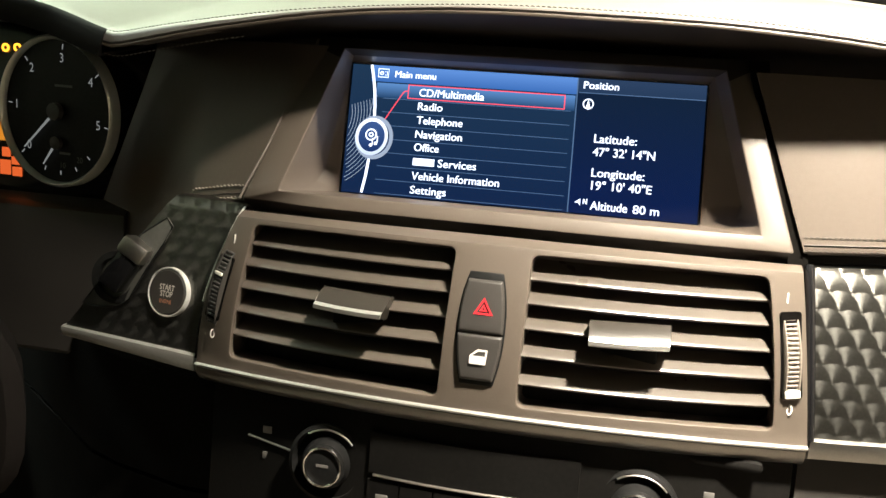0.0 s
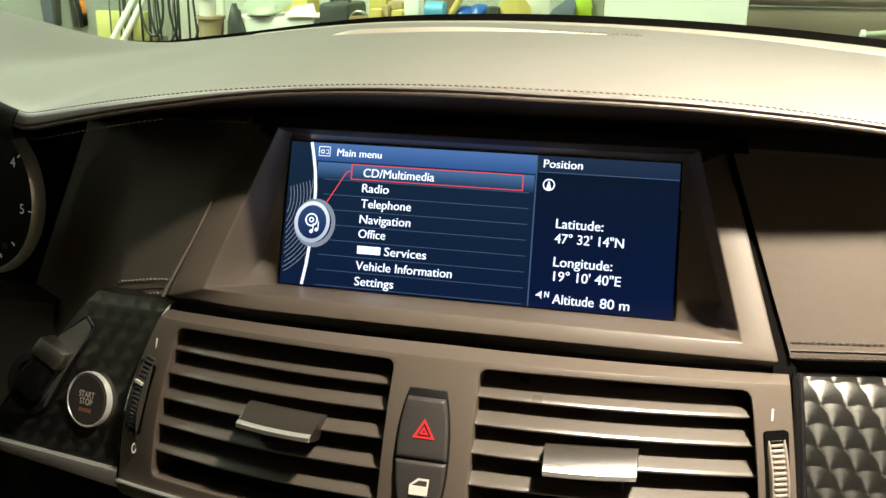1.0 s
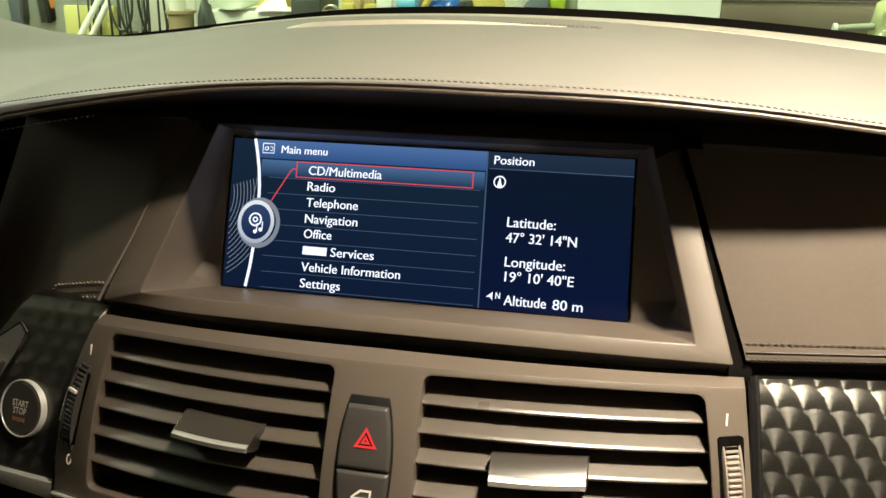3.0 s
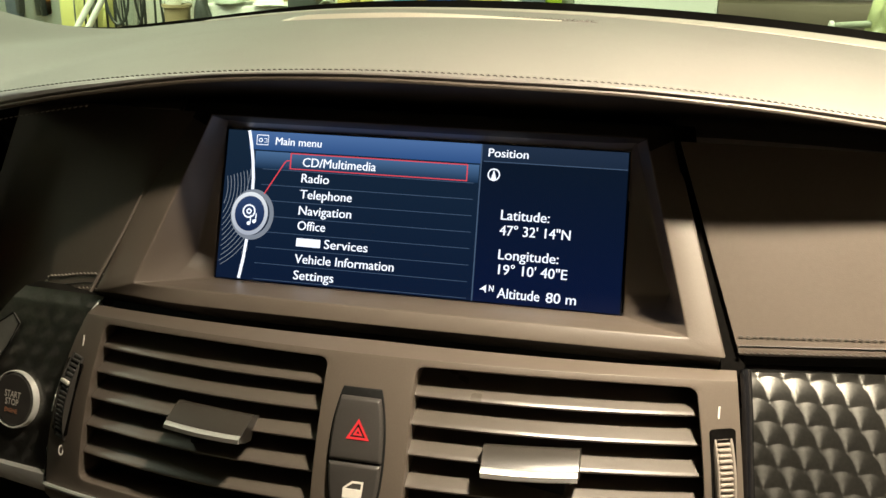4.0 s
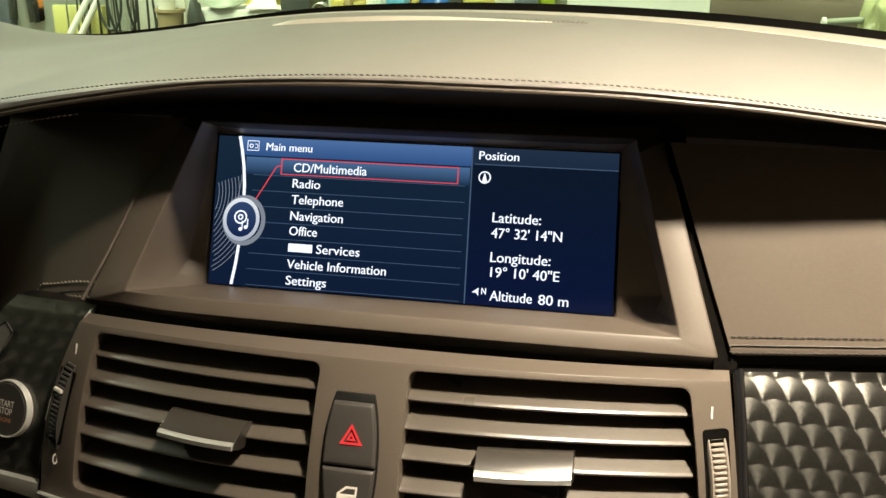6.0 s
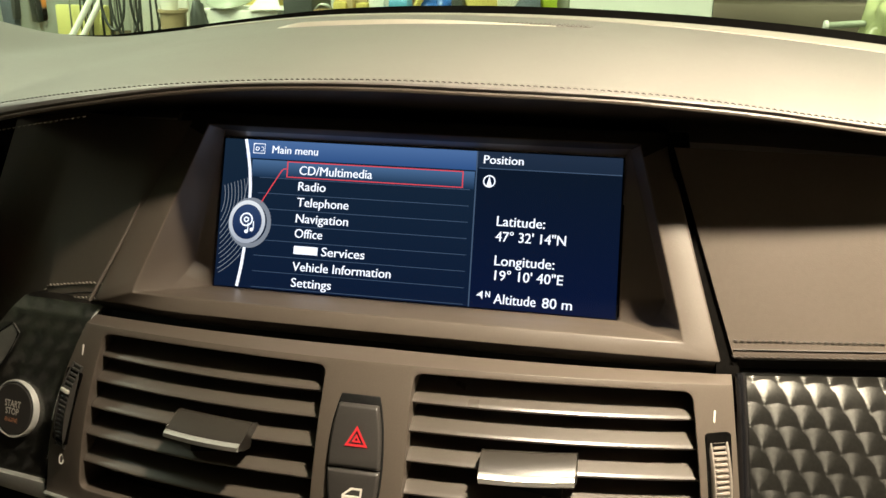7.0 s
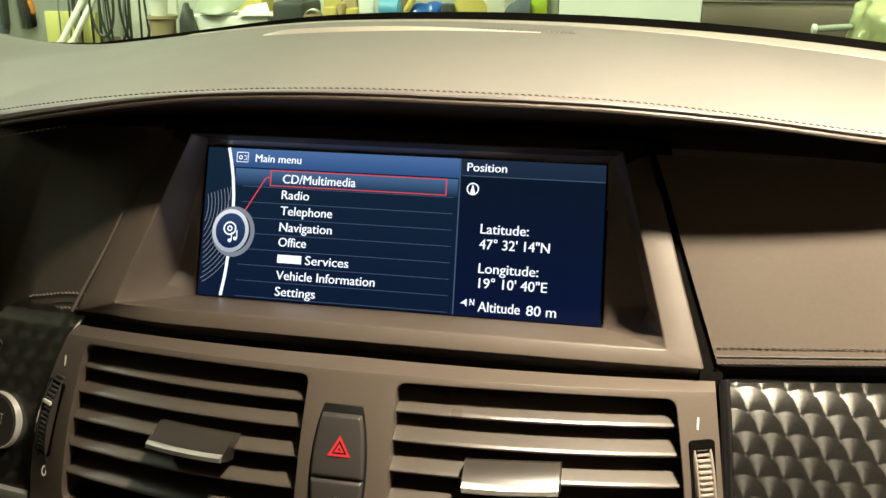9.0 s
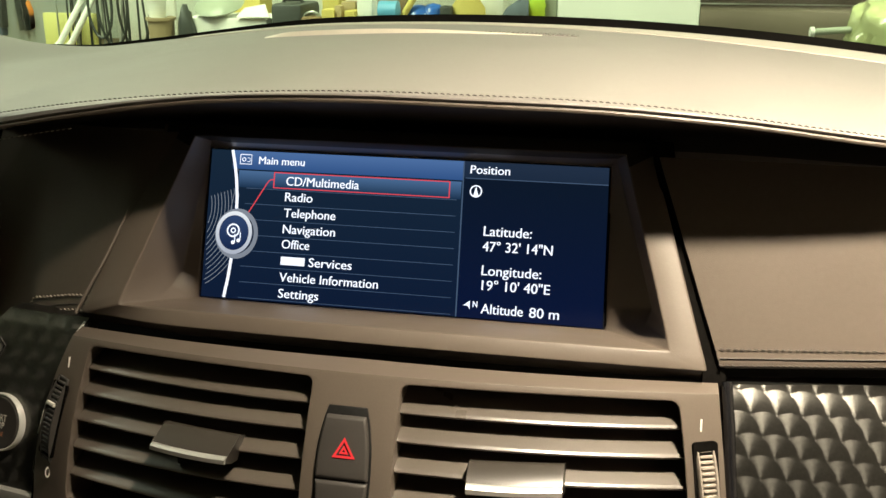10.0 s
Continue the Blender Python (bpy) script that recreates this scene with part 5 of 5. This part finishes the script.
solid("enamel_lid", lathe([(0.066, 0.0), (0.070, 0.004), (0.062, 0.012), (0.03, 0.022), (0.0, 0.025)], 40, Matrix.Translation((bx(388), 2.10, bz(388, 24) + 0.016)) @ Matrix.Rotation(radians(22), 4, "X")), PALE, "pale enamel lid lying on the carton", "lid", WORLD)
upright("yellow_carton", 428, 482, -8, 0.1, CARD, "yellow card box behind the flap", "carton", y=2.26)
case = thing("tool_case", "dark grey power tool case on the bench", "tool case", WORLD)
part("case_body", block(0.088, 0.16, bz(520, 8) - BENCH, 0.012, Matrix.Translation((bx(522), 2.12, (bz(520, 8) + BENCH) / 2))), DARK, case)
part("case_handle", tube([(bx(505), 2.10, bz(505, 9)), (bx(508), 2.10, bz(508, 2)), (bx(536), 2.10, bz(536, 2)), (bx(540), 2.10, bz(540, 9))], 0.006, 8), CABLE, case)
coil = solid("steel_coil", tube([(bx(570) + 0.026 * math.cos(a), 2.03 + 0.002 * a / 6.3, BENCH + 0.0335 + 0.085 + 0.030 * math.sin(a)) for a in lin(0, 14 * math.pi, 130)], 0.0035, 6), STEEL, "coil of dull steel pipe on a wood block", "coil", WORLD)
upright("wood_block", 553, 588, 30, 0.06, WOOD, "brown wood block under the coil", "wood block", y=2.01)
for p0, p1, q, mat, y in ((590, 612, 18, CARD, 2.02), (613, 624, 12, KRAFT, 2.03), (592, 622, 2, CARD, 2.14), (625, 649, 6, KRAFT, 2.06), (630, 648, 20, CARD, 2.0)):
    upright("small_carton", p0, p1, q, 0.06, mat, "small tan card box stacked on the bench", "carton", y=y, bevel=0.002, group="small card boxes")
upright("milk_carton", 652, 680, -4, 0.05, PAPER, "tall white card carton on the bench", "carton", y=2.02, bevel=0.003)
upright("wood_offcut", 688, 744, -10, 0.03, WOOD, "brown wooden offcut standing on end", "board", y=2.2)
solid("blue_roll", lathe([(0.012, -0.025), (0.028, -0.024), (0.028, 0.024), (0.012, 0.025)], 28, Matrix.Translation((bx(714), 2.0, bz(714, 22))) @ Matrix.Rotation(math.pi / 2, 4, "Y")), SKY, "light blue roll of tape on the bench clutter", "roll", WORLD)
upright("tape_box", 695, 732, 41, 0.08, KRAFT, "brown card box under the blue roll", "carton", y=1.97)
solid("yellow_stick", tube([(bx(728), 1.99, BENCH + 0.01), (bx(740), 2.0, bz(740, 28)), (bx(765), 2.02, bz(765, -14))], 0.009, 8), CARD, "yellow folding rule leaning on the clutter", "rule", WORLD)
for p, q, r in ((762, 12, 0.045), (788, 10, 0.034)):
    solid("blue_bottle", lathe([(r * 0.9, 0), (r, 0.01), (r, bz(p, q) - BENCH - r), (r * 0.85, bz(p, q) - BENCH - r * 0.45), (r * 0.5, bz(p, q) - BENCH - r * 0.1), (0.0, bz(p, q) - BENCH)], 32, Matrix.Translation((bx(p), 2.04, BENCH))), BLUE, "round-shouldered blue plastic bottle", "bottle", WORLD, "blue bottles")
upright("dark_tin", 801, 822, 14, 0.04, DARK, "dark tin between the bottles", "tin", y=2.0)
jug = thing("yellow_jug", "yellow plastic jug with a slanted neck", "jug", WORLD)
part("jug_body", loft([[Vector((bx(848) + w * math.cos(a), 2.05 + w * 0.8 * math.sin(a), z)) for a in lin(0, 2 * math.pi * 23 / 24, 24)] for w, z in ((0.05, BENCH), (0.054, BENCH + 0.08), (0.045, bz(848, 18)), (0.022, bz(848, -2)), (0.02, bz(848, -14)))], closed_cols=True, caps=True), CARD, jug)
upright("white_bag", 868, 916, -6, 0.09, PAPER, "white paper sack standing on the bench", "sack", y=2.1, bevel=0.018)
shoe = solid("work_shoe", loft([[Vector((x, 2.03 + w * math.cos(a), z0 + h * max(-0.1, math.sin(a)))) for a in lin(0, 2 * math.pi * 15 / 16, 16)] for x, w, h, z0 in ((bx(912), 0.012, 0.012, bz(912, 36)), (bx(918), 0.03, 0.026, bz(918, 36)), (bx(932), 0.036, 0.040, bz(932, 36)), (bx(948), 0.036, 0.056, bz(948, 36)), (bx(958), 0.03, 0.05, bz(958, 36)))], closed_cols=True, caps=True), DENIM, "grey-blue work shoe on a box", "shoe", WORLD)
upright("shoe_box", 905, 985, 36, 0.12, KRAFT, "flat brown shoe box on the bench", "carton", y=1.97)
glv = bmesh.new()
bmesh.ops.create_icosphere(glv, subdivisions=3, radius=1)
for v in glv.verts:
    k = noise.noise(v.co * 3.1) * 0.35
    v.co = Vector((bx(968) + v.co.x * 0.026 * (1 + k), 2.03 + v.co.y * 0.02, bz(968, 34) + 0.028 + v.co.z * 0.036 * (1 + k)))
solid("lime_glove", glv, LIME, "crumpled lime work glove on the shoe box", "glove", WORLD)
upright("grey_carton", 984, 1008, 0, 0.05, PALE, "pale grey-green card box by the cupboard", "carton", y=2.03)

# left end: leaning boards, sticks, hanging cables and tools
upright("yellow_board", 97, 190, 22, 0.02, YELLOW, "yellow painted board leaning behind cables", "board", y=2.10, base=BENCH, bevel=0.002)
upright("pale_panel", 225, 330, -40, 0.02, PAPER, "white sheet of card against the wall", "card", y=2.45, base=BENCH)
for p0, p1 in ((130, 172), (150, 190)):
    solid("white_stick", tube([(bx(p0) - 0.06, 1.99, BENCH + 0.008), (bx(p0), 2.0, bz(p0, 72)), (bx(p1), 2.06, bz(p1, -30))], 0.0085, 10), PAPER, "slim white stick leaning on the board", "stick", WORLD, "white sticks")
for k in range(16):
    p = 105 + 10 * k + random.uniform(-4, 4)
    a, w = random.uniform(0.02, 0.06), random.uniform(-0.03, 0.03)
    pts = [(bx(p) + w * math.sin(2.2 * u + k) + a * u * 0.3, 2.06 + 0.004 * (k % 3), BENCH + 0.01 + (0.62 - 0.01) * u) for u in lin(0, 1, 14)]
    solid("hanging_cable", tube(pts, random.uniform(0.002, 0.0042), 6), CABLE if k % 4 else STEEL, "dark cable hanging down to the bench", "cable", WORLD, "hanging cables")
for k, (p, r) in enumerate(((196, 0.06), (215, 0.075), (250, 0.08))):
    solid("cable_loop", tube([(bx(p) + r * 0.6 * math.cos(a), 2.03 + 0.008 * k, bz(p, 20) + 0.02 + r * 1.5 * math.sin(a)) for a in lin(0, 2 * math.pi * 29 / 30, 30)], 0.004, 6, True), CABLE, "dark looped hose hanging by the bench", "hose", WORLD, "cable loops")
rack = thing("tool_board", "grey tool board with hanging tools", "tool board", WORLD)
part("board", block(0.9, 0.02, 0.9, 0.003, Matrix.Translation((-1.95, 2.18, 1.25))), material("grey_board", (0.30, 0.32, 0.29), 0.7, blotch=6), rack)
clamp = solid("orange_clamp", loft([[Vector((sight(bx(66 + 6 * u + 10 * v), 2.158), 2.158 + 0.012 * math.cos(a), bz(78, 8 + 44 * u) + 0.008 * math.sin(a))) for a in lin(0, 2 * math.pi * 7 / 8, 8) for v in (1.0 - 0.6 * abs(u - 0.3),)] for u in lin(0, 1, 8)], closed_cols=True, caps=True), ORANGE, "orange spring clamp hanging by the board", "clamp", WORLD)
for p, w, q, mat in ((8, 26, 70, DENIM), (33, 9, 55, DARK), (48, 7, 60, STEEL), (60, 4, 60, CABLE)):
    solid("hanging_tool", block(w * 0.00154, 0.03, 0.5, 0.004, Matrix.Translation((sight(bx(p), 2.155), 2.155, bz(p, q) + 0.25)) @ Matrix.Rotation(radians(3 if p % 2 else -4), 4, "Y")), mat, "dark tool hanging on the grey board", "tool", WORLD, "hanging tools")
for gx, gy in ((-1.3, 1.6), (1.1, 1.6), (-2.3, 0.9)):
    tl = thing("tube_lamp", "white fluorescent tube lamp on the garage ceiling", "lamp", Matrix.Translation((gx, gy, 2.58)), "ceiling tube lamps")
    part("lamp_tray", block(0.14, 1.5, 0.04, 0.006), WHITE, tl)
# tray added to go with the fill light; no fixture is known there
wl = thing("tube_lamp", "added lamp tray on the side wall, standing in for dim light from the left", "lamp", Matrix.Translation((-3.37, -0.15, 1.40)), "wall tube lamps")
part("lamp_tray", block(0.04, 0.14, 1.3, 0.006), WHITE, wl)
